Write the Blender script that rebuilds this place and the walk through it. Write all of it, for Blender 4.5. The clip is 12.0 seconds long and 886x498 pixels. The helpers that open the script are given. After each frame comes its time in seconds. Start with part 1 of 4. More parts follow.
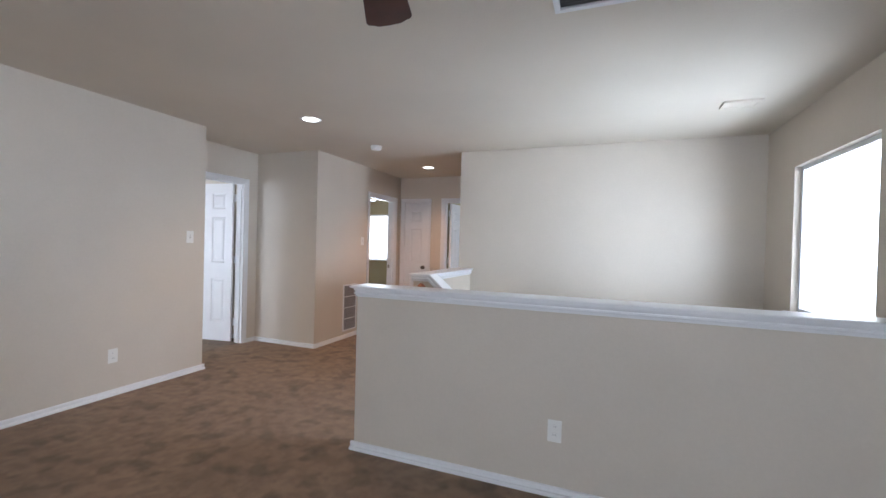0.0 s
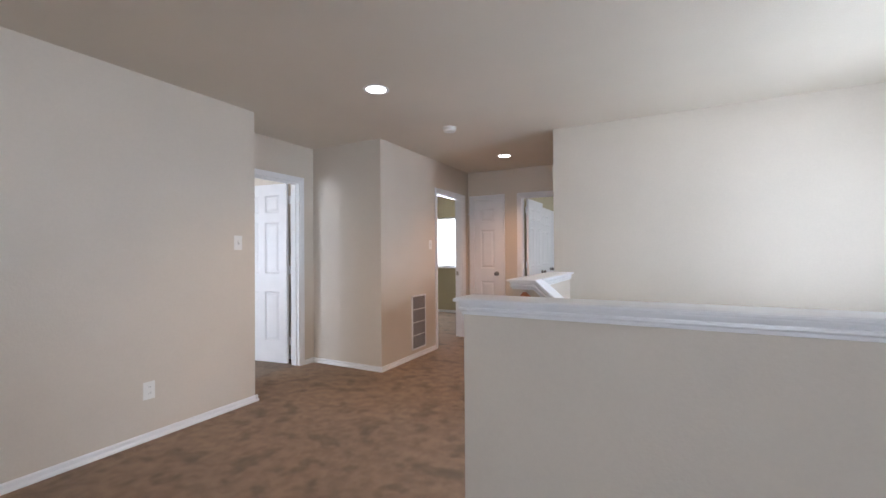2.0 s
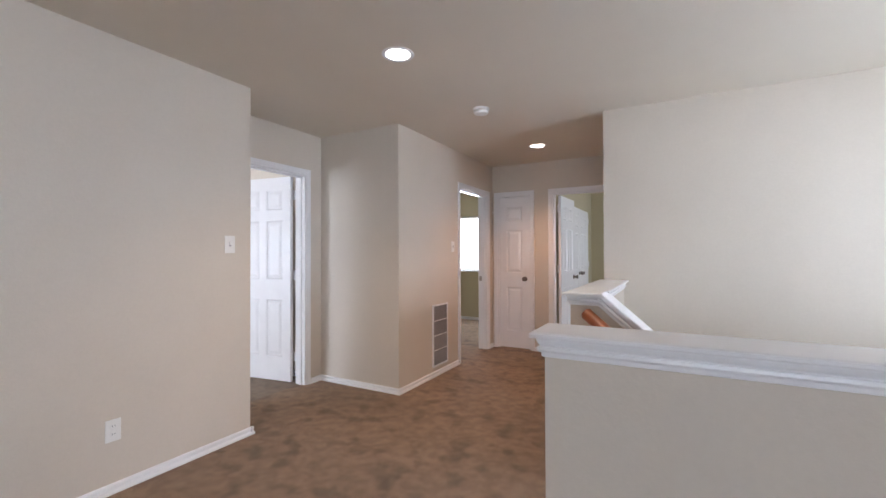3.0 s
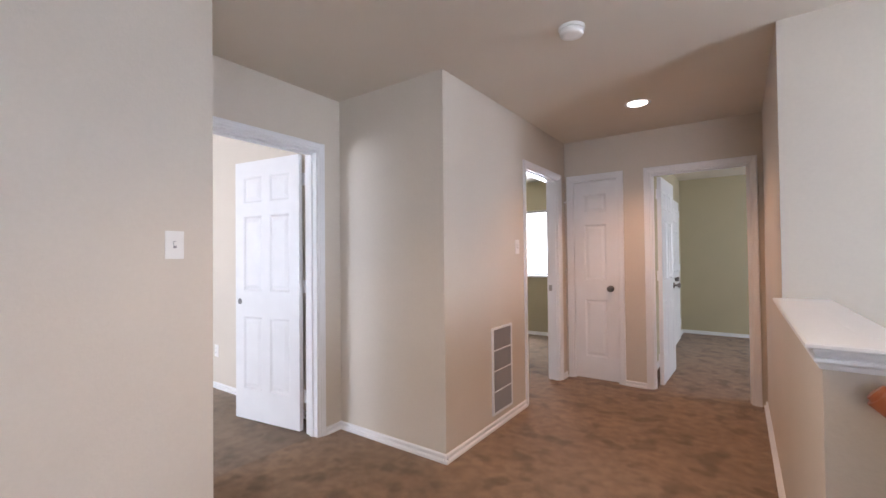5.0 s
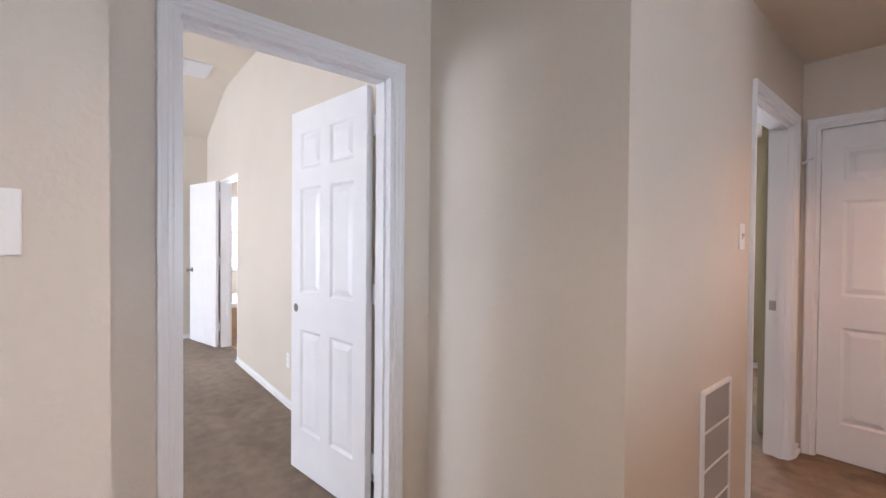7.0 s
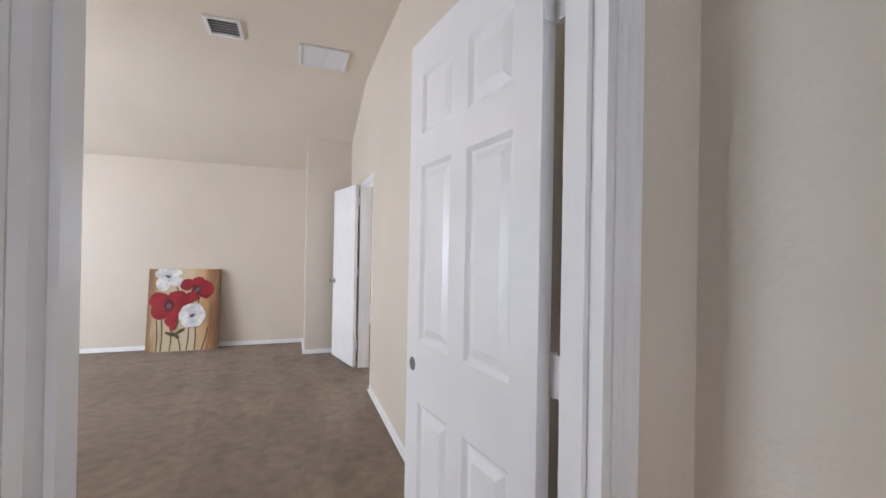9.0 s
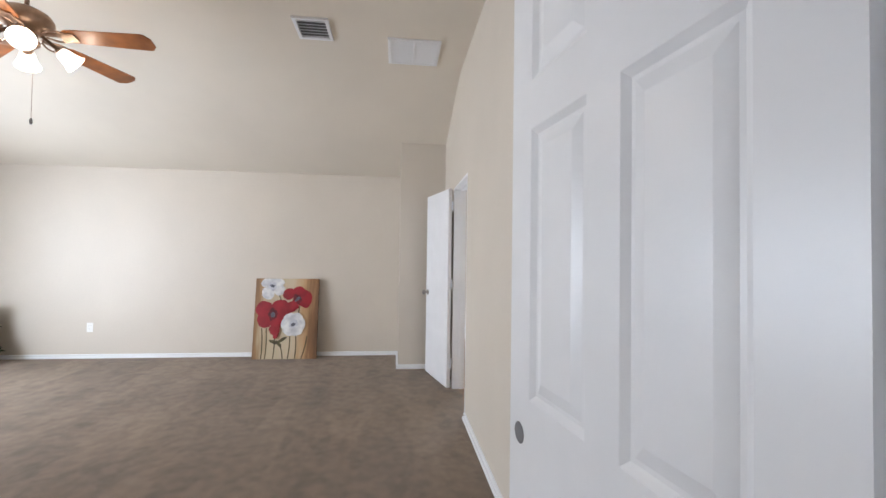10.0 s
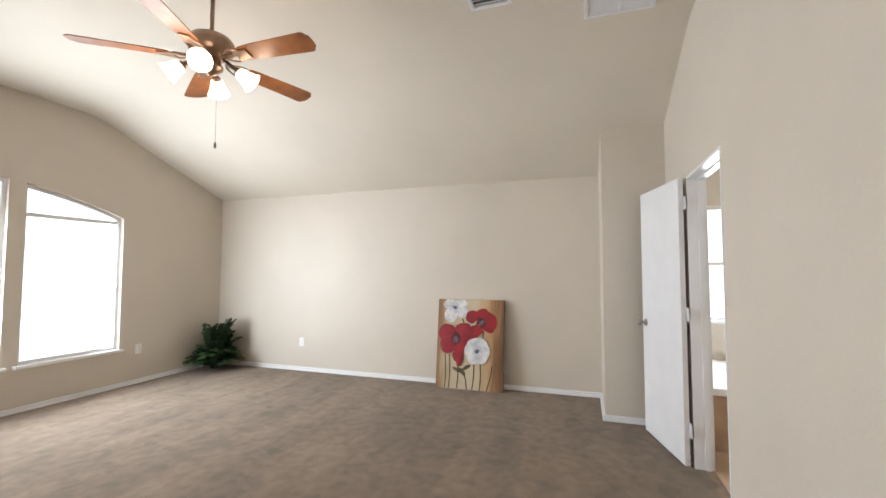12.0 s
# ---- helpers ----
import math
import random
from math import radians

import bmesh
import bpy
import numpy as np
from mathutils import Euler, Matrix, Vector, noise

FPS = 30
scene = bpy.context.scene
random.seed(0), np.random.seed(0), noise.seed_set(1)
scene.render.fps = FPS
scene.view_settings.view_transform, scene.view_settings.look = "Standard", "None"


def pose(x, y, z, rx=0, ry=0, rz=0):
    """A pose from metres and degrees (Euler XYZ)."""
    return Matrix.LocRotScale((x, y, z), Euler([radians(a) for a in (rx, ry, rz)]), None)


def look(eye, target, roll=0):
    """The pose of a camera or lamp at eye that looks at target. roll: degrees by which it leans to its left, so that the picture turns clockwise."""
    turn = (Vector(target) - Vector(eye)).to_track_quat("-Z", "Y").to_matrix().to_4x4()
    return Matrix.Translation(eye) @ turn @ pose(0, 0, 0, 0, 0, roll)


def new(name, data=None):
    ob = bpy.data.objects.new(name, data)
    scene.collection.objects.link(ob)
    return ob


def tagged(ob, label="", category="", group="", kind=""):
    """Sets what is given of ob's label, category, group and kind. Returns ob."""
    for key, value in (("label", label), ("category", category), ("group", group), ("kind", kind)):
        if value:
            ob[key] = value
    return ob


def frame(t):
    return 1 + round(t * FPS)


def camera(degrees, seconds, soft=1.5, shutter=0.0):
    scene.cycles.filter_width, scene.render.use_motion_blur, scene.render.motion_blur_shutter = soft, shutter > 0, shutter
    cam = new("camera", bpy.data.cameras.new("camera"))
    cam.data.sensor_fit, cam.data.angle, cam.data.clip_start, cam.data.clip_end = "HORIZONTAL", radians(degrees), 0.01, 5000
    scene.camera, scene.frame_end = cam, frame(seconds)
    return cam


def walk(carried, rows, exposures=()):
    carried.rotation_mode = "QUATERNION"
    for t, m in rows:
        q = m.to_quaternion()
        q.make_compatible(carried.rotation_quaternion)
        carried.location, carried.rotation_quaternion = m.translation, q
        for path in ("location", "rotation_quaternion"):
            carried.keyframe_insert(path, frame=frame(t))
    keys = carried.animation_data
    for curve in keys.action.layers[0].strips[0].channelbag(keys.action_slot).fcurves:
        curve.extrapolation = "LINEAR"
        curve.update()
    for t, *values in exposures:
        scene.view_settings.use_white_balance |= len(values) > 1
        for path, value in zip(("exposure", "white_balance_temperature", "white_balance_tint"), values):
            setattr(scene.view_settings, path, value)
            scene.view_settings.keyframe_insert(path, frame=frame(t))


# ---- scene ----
cam = camera(93.0, 12.0)
PATH = [
    (0, (1.021, 1.345, 1.317), (0.293, 3.208, 1.297), 1.5),
    (0.5, (0.892, 1.461, 1.283), (0.086, 3.291, 1.26), 1.3),
    (1, (0.706, 1.618, 1.26), (-0.163, 3.419, 1.239), 1.1),
    (1.5, (0.517, 1.787, 1.226), (-0.387, 3.571, 1.231), 0.3),
    (2, (0.309, 2.009, 1.237), (-0.624, 3.778, 1.255), -0.4),
    (2.5, (0.099, 2.241, 1.253), (-0.858, 3.997, 1.279), -0.4),
    (3, (-0.129, 2.474, 1.263), (-1.099, 4.223, 1.285), -0.2),
    (3.2, (-0.21, 2.556, 1.267), (-1.19, 4.299, 1.29), -0.1),
    (4.8, (-0.757, 3.35, 1.253), (-1.888, 4.999, 1.299), -0.7),
    (5, (-0.819, 3.461, 1.274), (-1.972, 5.095, 1.305), -0.6),
    (5.5, (-1.008, 3.701, 1.268), (-2.219, 5.292, 1.299), -0.4),
    (6, (-1.246, 3.948, 1.264), (-2.564, 5.452, 1.294), 0.1),
    (6.5, (-1.466, 4.187, 1.266), (-2.903, 5.578, 1.273), 0.6),
    (6.7, (-1.567, 4.273, 1.289), (-3.044, 5.622, 1.28), 0.6),
    (8.3, (-2.331, 4.738, 1.312), (-4.127, 5.616, 1.287), 0.5),
    (8.5, (-2.449, 4.781, 1.309), (-4.272, 5.605, 1.295), 0.8),
    (9, (-2.681, 4.872, 1.315), (-4.565, 5.544, 1.323), 1.0),
    (9.5, (-2.93, 4.95, 1.322), (-4.877, 5.408, 1.35), 0.8),
    (10, (-3.148, 4.983, 1.313), (-5.135, 5.206, 1.359), 0.8),
    (10.5, (-3.385, 4.973, 1.316), (-5.384, 4.982, 1.38), 1.0),
    (11, (-3.587, 4.959, 1.32), (-5.573, 4.748, 1.41), 0.9),
    (11.5, (-3.809, 4.903, 1.351), (-5.761, 4.477, 1.447), 0.3),
    (12, (-4.011, 4.867, 1.357), (-5.904, 4.231, 1.463), 0.1),
]
EXPOSURES = [(0, 0.05, 5600, 13.5), (2.5, 0.17, 5800, 15.5), (5.5, 0.39, 5830, 18.5), (6.5, 0.36, 5850, 18.5), (8.5, -0.10, 6150, 17), (9.5, -0.26, 5930, 14.5), (10.5, -0.31, 6120, 13.5), (12, -0.30, 6350, 12.5)]
walk(cam, [(t, look(e, g, r)) for t, e, g, r in PATH], exposures=EXPOSURES)

# ---- light and exposure ----
world = bpy.data.worlds.new("sky")
scene.world = world
world.use_nodes = True
wn = world.node_tree.nodes
sky = wn.new("ShaderNodeTexSky")
sky.sky_type, sky.sun_disc = "NISHITA", False
sky.sun_elevation, sky.sun_rotation = radians(52), radians(200)
wn["Background"].inputs["Strength"].default_value = 0.12
world.node_tree.links.new(sky.outputs["Color"], wn["Background"].inputs["Color"])


def sun_lamp():
    d = bpy.data.lights.new("sun", "SUN")
    d.energy, d.angle, d.color = 2.0, radians(0.5), (1, 0.95, 0.88)
    ob = new("sun", d)
    ob.matrix_basis = look((0, 0, 20), (3, 6.5, 6))
    return ob


sun_lamp()


def area_lamp(name, eye, target, sx, sy, power, color, spread=180):
    d = bpy.data.lights.new(name, "AREA")
    d.shape, d.size, d.size_y, d.energy, d.color = "RECTANGLE", sx, sy, power, color
    d.spread = radians(spread)
    ob = new(name, d)
    ob.matrix_basis = look(eye, target)
    return ob


def point_lamp(name, at, power, color, radius):
    d = bpy.data.lights.new(name, "POINT")
    d.energy, d.color, d.shadow_soft_size = power, color, radius
    ob = new(name, d)
    ob.location = at
    return ob


def down_lamp(name, at, power, color):
    d = bpy.data.lights.new(name, "SPOT")
    d.energy, d.color, d.shadow_soft_size, d.spot_size, d.spot_blend = power, color, 0.06, radians(126), 0.85
    ob = new(name, d)
    ob.matrix_basis = look(at, (at[0], at[1] + 0.0001, 0))
    return ob


DAY = (0.86, 0.94, 1.0)
WARM = (1.0, 0.80, 0.58)
area_lamp("loft_window_daylight", (2.495, 4.955, 1.43), (0, 4.955, 1.5), 1.1, 1.12, 21, DAY, 145)
area_lamp("loft_back_window_daylight", (1.1, -2.17, 1.45), (0.4, 3, 3.1), 2.3, 1.3, 60, DAY)
area_lamp("room_three_window_daylight", (2.38, 9.4, 1.4), (-1, 9.4, 1.0), 1.4, 1.1, 44, DAY)
for wx, power in ((-7.045, 52), (-5.985, 72), (-4.925, 44)):
    area_lamp("bedroom_window_daylight", (wx, -0.27, 1.2), (wx - 1.8, 5, 1.35), 0.88, 1.4, power, DAY, 168)
area_lamp("room_two_window_daylight", (-3.75, 9.76, 1.4), (-3.75, 6, 1.0), 1.2, 1.05, 48, DAY)
area_lamp("bath_window_daylight", (-8.9, 6.55, 1.5), (-6, 6.4, 1.0), 0.9, 1.1, 55, DAY)
down_lamp("landing_downlight_beam", (-1.554, 4.505, 2.40), 56, (1.0, 0.72, 0.46))
down_lamp("hall_downlight_beam", (-1.447, 6.99, 2.40), 52, (1.0, 0.53, 0.27))

# ---- materials ----


def material(name, color, rough=0.6, metal=0.0, vary=0.06, scale=3.0, bump=0.0, bump_scale=120.0, color2=None, spec=0.5, fine=0.0, fine_scale=300.0):
    m = bpy.data.materials.new(name)
    m.use_nodes = True
    n, l = m.node_tree.nodes, m.node_tree.links
    b = n["Principled BSDF"]
    b.inputs["Roughness"].default_value, b.inputs["Metallic"].default_value = rough, metal
    b.inputs["Specular IOR Level"].default_value = spec
    co = n.new("ShaderNodeTexCoord")
    big = n.new("ShaderNodeTexNoise")
    big.inputs["Scale"].default_value, big.inputs["Detail"].default_value = scale, 5
    l.new(co.outputs["Object"], big.inputs["Vector"])
    ramp = n.new("ShaderNodeValToRGB")
    c2 = color2 or tuple(c * (1 - vary) for c in color)
    c1 = color if color2 else tuple(min(1, c * (1 + vary)) for c in color)
    ramp.color_ramp.elements[0].color, ramp.color_ramp.elements[1].color = (*c2, 1), (*c1, 1)
    ramp.color_ramp.elements[0].position, ramp.color_ramp.elements[1].position = 0.36, 0.64
    l.new(big.outputs["Fac"], ramp.inputs["Fac"])
    out = ramp.outputs["Color"]
    if bump or fine:
        grain = n.new("ShaderNodeTexNoise")
        grain.inputs["Scale"].default_value, grain.inputs["Detail"].default_value = bump_scale, 3
        l.new(co.outputs["Object"], grain.inputs["Vector"])
        bp = n.new("ShaderNodeBump")
        bp.inputs["Strength"].default_value, bp.inputs["Distance"].default_value = bump, 0.004
        l.new(grain.outputs["Fac"], bp.inputs["Height"])
        l.new(bp.outputs["Normal"], b.inputs["Normal"])
    if fine:
        fn = n.new("ShaderNodeTexNoise")
        fn.inputs["Scale"].default_value, fn.inputs["Detail"].default_value = fine_scale, 2
        l.new(co.outputs["Object"], fn.inputs["Vector"])
        mr = n.new("ShaderNodeMapRange")
        mr.inputs["From Min"].default_value, mr.inputs["From Max"].default_value = 0.3, 0.7
        mr.inputs["To Min"].default_value, mr.inputs["To Max"].default_value = 1 - fine, 1 + fine
        l.new(fn.outputs["Fac"], mr.inputs["Value"])
        mx = n.new("ShaderNodeMix")
        mx.data_type, mx.blend_type = "RGBA", "MULTIPLY"
        mx.inputs["Factor"].default_value = 1
        l.new(out, mx.inputs["A"])
        l.new(mr.outputs["Result"], mx.inputs["B"])
        out = mx.outputs["Result"]
    l.new(out, b.inputs["Base Color"])
    return m


def glow(name, color, strength):
    m = bpy.data.materials.new(name)
    m.use_nodes = True
    b = m.node_tree.nodes["Principled BSDF"]
    b.inputs["Base Color"].default_value = (*color, 1)
    b.inputs["Emission Color"].default_value = (*color, 1)
    b.inputs["Emission Strength"].default_value = strength
    return m


def glass(name):
    m = bpy.data.materials.new(name)
    m.use_nodes = True
    b = m.node_tree.nodes["Principled BSDF"]
    b.inputs["Transmission Weight"].default_value, b.inputs["Roughness"].default_value = 1, 0.0
    b.inputs["Base Color"].default_value = (0.97, 0.99, 0.98, 1)
    b.inputs["IOR"].default_value = 1.05
    return m


M_WALL = material("beige_wall_paint", (0.622, 0.558, 0.475), 0.55, vary=0.025, scale=1.3, bump=0.22, bump_scale=85, fine=0.012, fine_scale=60)
M_GREEN = material("sage_wall_paint", (0.47, 0.415, 0.275), 0.6, vary=0.03, scale=1.3, bump=0.22, bump_scale=85)
M_CEIL = material("ceiling_paint", (0.72, 0.655, 0.56), 0.8, vary=0.025, scale=1.1, bump=0.35, bump_scale=70, spec=0.25)
M_TRIM = material("white_trim_paint", (0.80, 0.80, 0.81), 0.3, vary=0.012, scale=3)
M_DOOR = material("white_door_paint", (0.80, 0.80, 0.81), 0.33, vary=0.02, scale=5, bump=0.08, bump_scale=60)


def carpet_material(name, color, patch_range, brush_range, stroke_range):
    """Cut pile: broad shade drift, trodden darker patches, vacuum strokes and single tufts."""
    m = bpy.data.materials.new(name)
    m.use_nodes = True
    n, l = m.node_tree.nodes, m.node_tree.links
    b = n["Principled BSDF"]
    b.inputs["Roughness"].default_value, b.inputs["Specular IOR Level"].default_value = 1.0, 0.05
    b.inputs["Sheen Weight"].default_value, b.inputs["Sheen Roughness"].default_value = 0.15, 0.6
    co = n.new("ShaderNodeTexCoord")

    def noise_tex(scale, detail, distortion, lo, hi, a, z, stretch=None, turn=0.0):
        t = n.new("ShaderNodeTexNoise")
        t.inputs["Scale"].default_value, t.inputs["Detail"].default_value, t.inputs["Distortion"].default_value = scale, detail, distortion
        if stretch:
            mp = n.new("ShaderNodeMapping")
            mp.inputs["Scale"].default_value, mp.inputs["Rotation"].default_value = stretch, (0, 0, turn)
            l.new(co.outputs["Object"], mp.inputs["Vector"])
            l.new(mp.outputs["Vector"], t.inputs["Vector"])
        else:
            l.new(co.outputs["Object"], t.inputs["Vector"])
        r = n.new("ShaderNodeMapRange")
        r.interpolation_type = "SMOOTHSTEP"
        for k, v in (("From Min", lo), ("From Max", hi), ("To Min", a), ("To Max", z)):
            r.inputs[k].default_value = v
        l.new(t.outputs["Fac"], r.inputs["Value"])
        return t, r.outputs["Result"]

    _, broad = noise_tex(1.3, 2, 0.4, 0.3, 0.7, 0.90, 1.08)
    _, patch = noise_tex(5.5, 2.0, 0.0, 0.50, 0.66, *patch_range)
    _, brush = noise_tex(12, 2, 0.0, 0.3, 0.7, *brush_range)
    _, stroke = noise_tex(1.0, 1.0, 0.5, 0.45, 0.55, *stroke_range, (0.5, 3.0, 1), 0.12)
    tuft_tex, tuft = noise_tex(260, 2, 0.0, 0.3, 0.7, 0.80, 1.18)
    value = broad
    for other in (patch, brush, stroke, tuft):
        mu = n.new("ShaderNodeMath")
        mu.operation = "MULTIPLY"
        l.new(value, mu.inputs[0])
        l.new(other, mu.inputs[1])
        value = mu.outputs["Value"]
    mx = n.new("ShaderNodeMix")
    mx.data_type, mx.blend_type = "RGBA", "MULTIPLY"
    mx.inputs["Factor"].default_value = 1
    mx.inputs["A"].default_value = (*color, 1)
    l.new(value, mx.inputs["B"])
    l.new(mx.outputs["Result"], b.inputs["Base Color"])
    bp = n.new("ShaderNodeBump")
    bp.inputs["Strength"].default_value, bp.inputs["Distance"].default_value = 0.7, 0.006
    l.new(tuft_tex.outputs["Fac"], bp.inputs["Height"])
    l.new(bp.outputs["Normal"], b.inputs["Normal"])
    return m


# Same brown carpet, its colour warmed here as by the tungsten downlights.
M_CARPET = carpet_material("brown_carpet", (0.250, 0.168, 0.107), (1.07, 0.74), (0.85, 1.14), (0.98, 1.02))
# Bedroom copy: daylight greyness put into the colour, plus softer brushing.
M_CARPET_DAYLIT = carpet_material("brushed_brown_carpet_daylit", (0.232, 0.172, 0.122), (1.03, 0.88), (0.88, 1.10), (0.92, 1.05))
M_PLATE = material("white_plastic", (0.82, 0.81, 0.78), 0.35, vary=0.01)
M_METAL = material("brushed_nickel", (0.42, 0.39, 0.36), 0.28, 1.0, vary=0.05, scale=40)
M_DARKMETAL = material("dark_nickel", (0.20, 0.18, 0.165), 0.3, 1.0, vary=0.08, scale=40)
M_BRONZE = material("antique_bronze", (0.40, 0.27, 0.19), 0.32, 0.9, vary=0.15, scale=20)
M_SLAT = material("grey_louvre", (0.30, 0.285, 0.29), 0.45, vary=0.05)
# Dark colour that stands for shade inside vents, slots and the knob hole.
M_HOLE_SHADE = material("painted_hole_shade", (0.16, 0.155, 0.16), 0.8, vary=0.1)
M_RAIL = material("reddish_handrail_wood", (0.36, 0.11, 0.035), 0.28, color2=(0.24, 0.065, 0.02), scale=9, bump=0.1, bump_scale=60)
M_OAK = material("orange_oak_blade", (0.42, 0.145, 0.032), 0.38, color2=(0.24, 0.078, 0.018), scale=7, bump=0.12, bump_scale=60)
M_MAHOG = material("dark_mahogany_blade", (0.09, 0.022, 0.016), 0.35, color2=(0.055, 0.014, 0.011), scale=8)
M_SHADE = glow("lit_frosted_shade", (1.0, 0.86, 0.68), 5.0)
M_LENS = glow("lit_downlight_lens", (1.0, 0.93, 0.82), 9.0)
M_SKY = glow("bright_outdoors", (0.97, 0.985, 1.0), 2.2)
M_GLASS = glass("window_glass")
M_VINYL = material("white_vinyl", (0.78, 0.79, 0.80), 0.35, vary=0.01)
M_TILE = material("tan_floor_tile", (0.50, 0.34, 0.22), 0.35, vary=0.1, scale=5)
M_TUB = material("white_enamel", (0.84, 0.83, 0.82), 0.15, vary=0.01)
M_LEAF = material("dark_fern_leaf", (0.032, 0.072, 0.020), 0.5, color2=(0.012, 0.032, 0.010), scale=9)
M_STEMG = material("painted_stem", (0.11, 0.09, 0.035), 0.6, color2=(0.05, 0.038, 0.018), scale=20)
M_RED = material("painted_red_petal", (0.34, 0.009, 0.018), 0.5, color2=(0.22, 0.005, 0.012), scale=6)
M_DEEP = material("painted_deep_red", (0.16, 0.006, 0.012), 0.5, color2=(0.07, 0.004, 0.008), scale=25)
M_GREYP = material("painted_petal_grey", (0.46, 0.46, 0.52), 0.5, color2=(0.62, 0.62, 0.66), scale=25)
M_WHITEP = material("painted_white_petal", (0.78, 0.77, 0.75), 0.5, color2=(0.50, 0.50, 0.52), scale=11)
M_EYE = material("painted_flower_eye", (0.05, 0.05, 0.07), 0.5, color2=(0.15, 0.15, 0.18), scale=60)
M_EDGE = material("canvas_edge", (0.20, 0.11, 0.05), 0.7, color2=(0.12, 0.06, 0.03), scale=6)


def canvas_material():
    """Painted boards: brown at the sides, cream in the middle, with soft vertical streaks."""
    m = bpy.data.materials.new("painted_canvas")
    m.use_nodes = True
    n, l = m.node_tree.nodes, m.node_tree.links
    b = n["Principled BSDF"]
    b.inputs["Roughness"].default_value = 0.55
    co = n.new("ShaderNodeTexCoord")
    sep = n.new("ShaderNodeSeparateXYZ")
    l.new(co.outputs["Object"], sep.inputs["Vector"])
    mp = n.new("ShaderNodeMapping")
    mp.inputs["Scale"].default_value = (14, 14, 1.6)
    l.new(co.outputs["Object"], mp.inputs["Vector"])
    nz = n.new("ShaderNodeTexNoise")
    nz.inputs["Scale"].default_value, nz.inputs["Detail"].default_value = 1.0, 4
    l.new(mp.outputs["Vector"], nz.inputs["Vector"])
    ma = n.new("ShaderNodeMath")
    ma.operation = "MULTIPLY_ADD"
    ma.inputs[1].default_value = 0.30
    l.new(nz.outputs["Fac"], ma.inputs[0])
    l.new(sep.outputs["Y"], ma.inputs[2])
    r = n.new("ShaderNodeValToRGB")
    e = r.color_ramp.elements
    e[0].position, e[0].color = 0.08, (0.16, 0.075, 0.03, 1)
    e[1].position, e[1].color = 0.97, (0.13, 0.06, 0.025, 1)
    for pos, c in ((0.20, (0.33, 0.19, 0.085, 1)), (0.30, (0.52, 0.42, 0.27, 1)), (0.62, (0.58, 0.48, 0.33, 1)), (0.78, (0.50, 0.30, 0.14, 1)), (0.88, (0.24, 0.12, 0.05, 1))):
        x = e.new(pos)
        x.color = c
    l.new(ma.outputs["Value"], r.inputs["Fac"])
    l.new(r.outputs["Color"], b.inputs["Base Color"])
    return m


M_CANVAS = canvas_material()

# ---- mesh helpers ----


def part(name, bm, mat, parent=None, label="", smooth=False):
    bmesh.ops.recalc_face_normals(bm, faces=bm.faces[:])
    me = bpy.data.meshes.new(name)
    bm.to_mesh(me)
    bm.free()
    me.materials.append(mat)
    if smooth:
        for p in me.polygons:
            p.use_smooth = True
    ob = new(name, me)
    if parent:
        ob.parent = parent
    if label:
        tagged(ob, label)
    return ob


def box(bm, x0, x1, y0, y1, z0, z1, m=None):
    vs = [bm.verts.new((x, y, z)) for x in (x0, x1) for y in (y0, y1) for z in (z0, z1)]
    if m:
        for v in vs:
            v.co = m @ v.co
    for f in ((0, 1, 3, 2), (4, 6, 7, 5), (0, 4, 5, 1), (2, 3, 7, 6), (0, 2, 6, 4), (1, 5, 7, 3)):
        bm.faces.new([vs[i] for i in f])
    return vs


def bevel(bm, w, seg=2):
    bmesh.ops.remove_doubles(bm, verts=bm.verts[:], dist=1e-5)
    bmesh.ops.bevel(bm, geom=bm.edges[:], offset=w, segments=seg, affect="EDGES", profile=0.6)
    return bm


def rbox(x0, x1, y0, y1, z0, z1, w=0.003, seg=2, m=None):
    bm = bmesh.new()
    box(bm, x0, x1, y0, y1, z0, z1)
    bevel(bm, w, seg)
    if m:
        bm.transform(m)
    return bm


def extrude(bm, profile, a, b, across, up):
    """A profile of (u, v), u along across and v along up, drawn straight from a to b."""
    a, b, across, up = Vector(a), Vector(b), Vector(across), Vector(up)
    r0 = [bm.verts.new(a + across * u + up * v) for u, v in profile]
    r1 = [bm.verts.new(b + across * u + up * v) for u, v in profile]
    k = len(profile)
    for i in range(k):
        bm.faces.new((r0[i], r0[(i + 1) % k], r1[(i + 1) % k], r1[i]))
    bm.faces.new(r0)
    bm.faces.new(r1)


def lathe(bm, rings, n=24, m=None, cap=True):
    """Rings of (radius, z) turned round z."""
    rows = []
    for r, z in rings:
        row = []
        for i in range(n):
            a = 2 * math.pi * i / n
            v = Vector((r * math.cos(a), r * math.sin(a), z))
            row.append(bm.verts.new(m @ v if m else v))
        rows.append(row)
    for p, q in zip(rows, rows[1:]):
        for i in range(n):
            bm.faces.new((p[i], p[(i + 1) % n], q[(i + 1) % n], q[i]))
    if cap:
        bm.faces.new(rows[0])
        bm.faces.new(rows[-1])


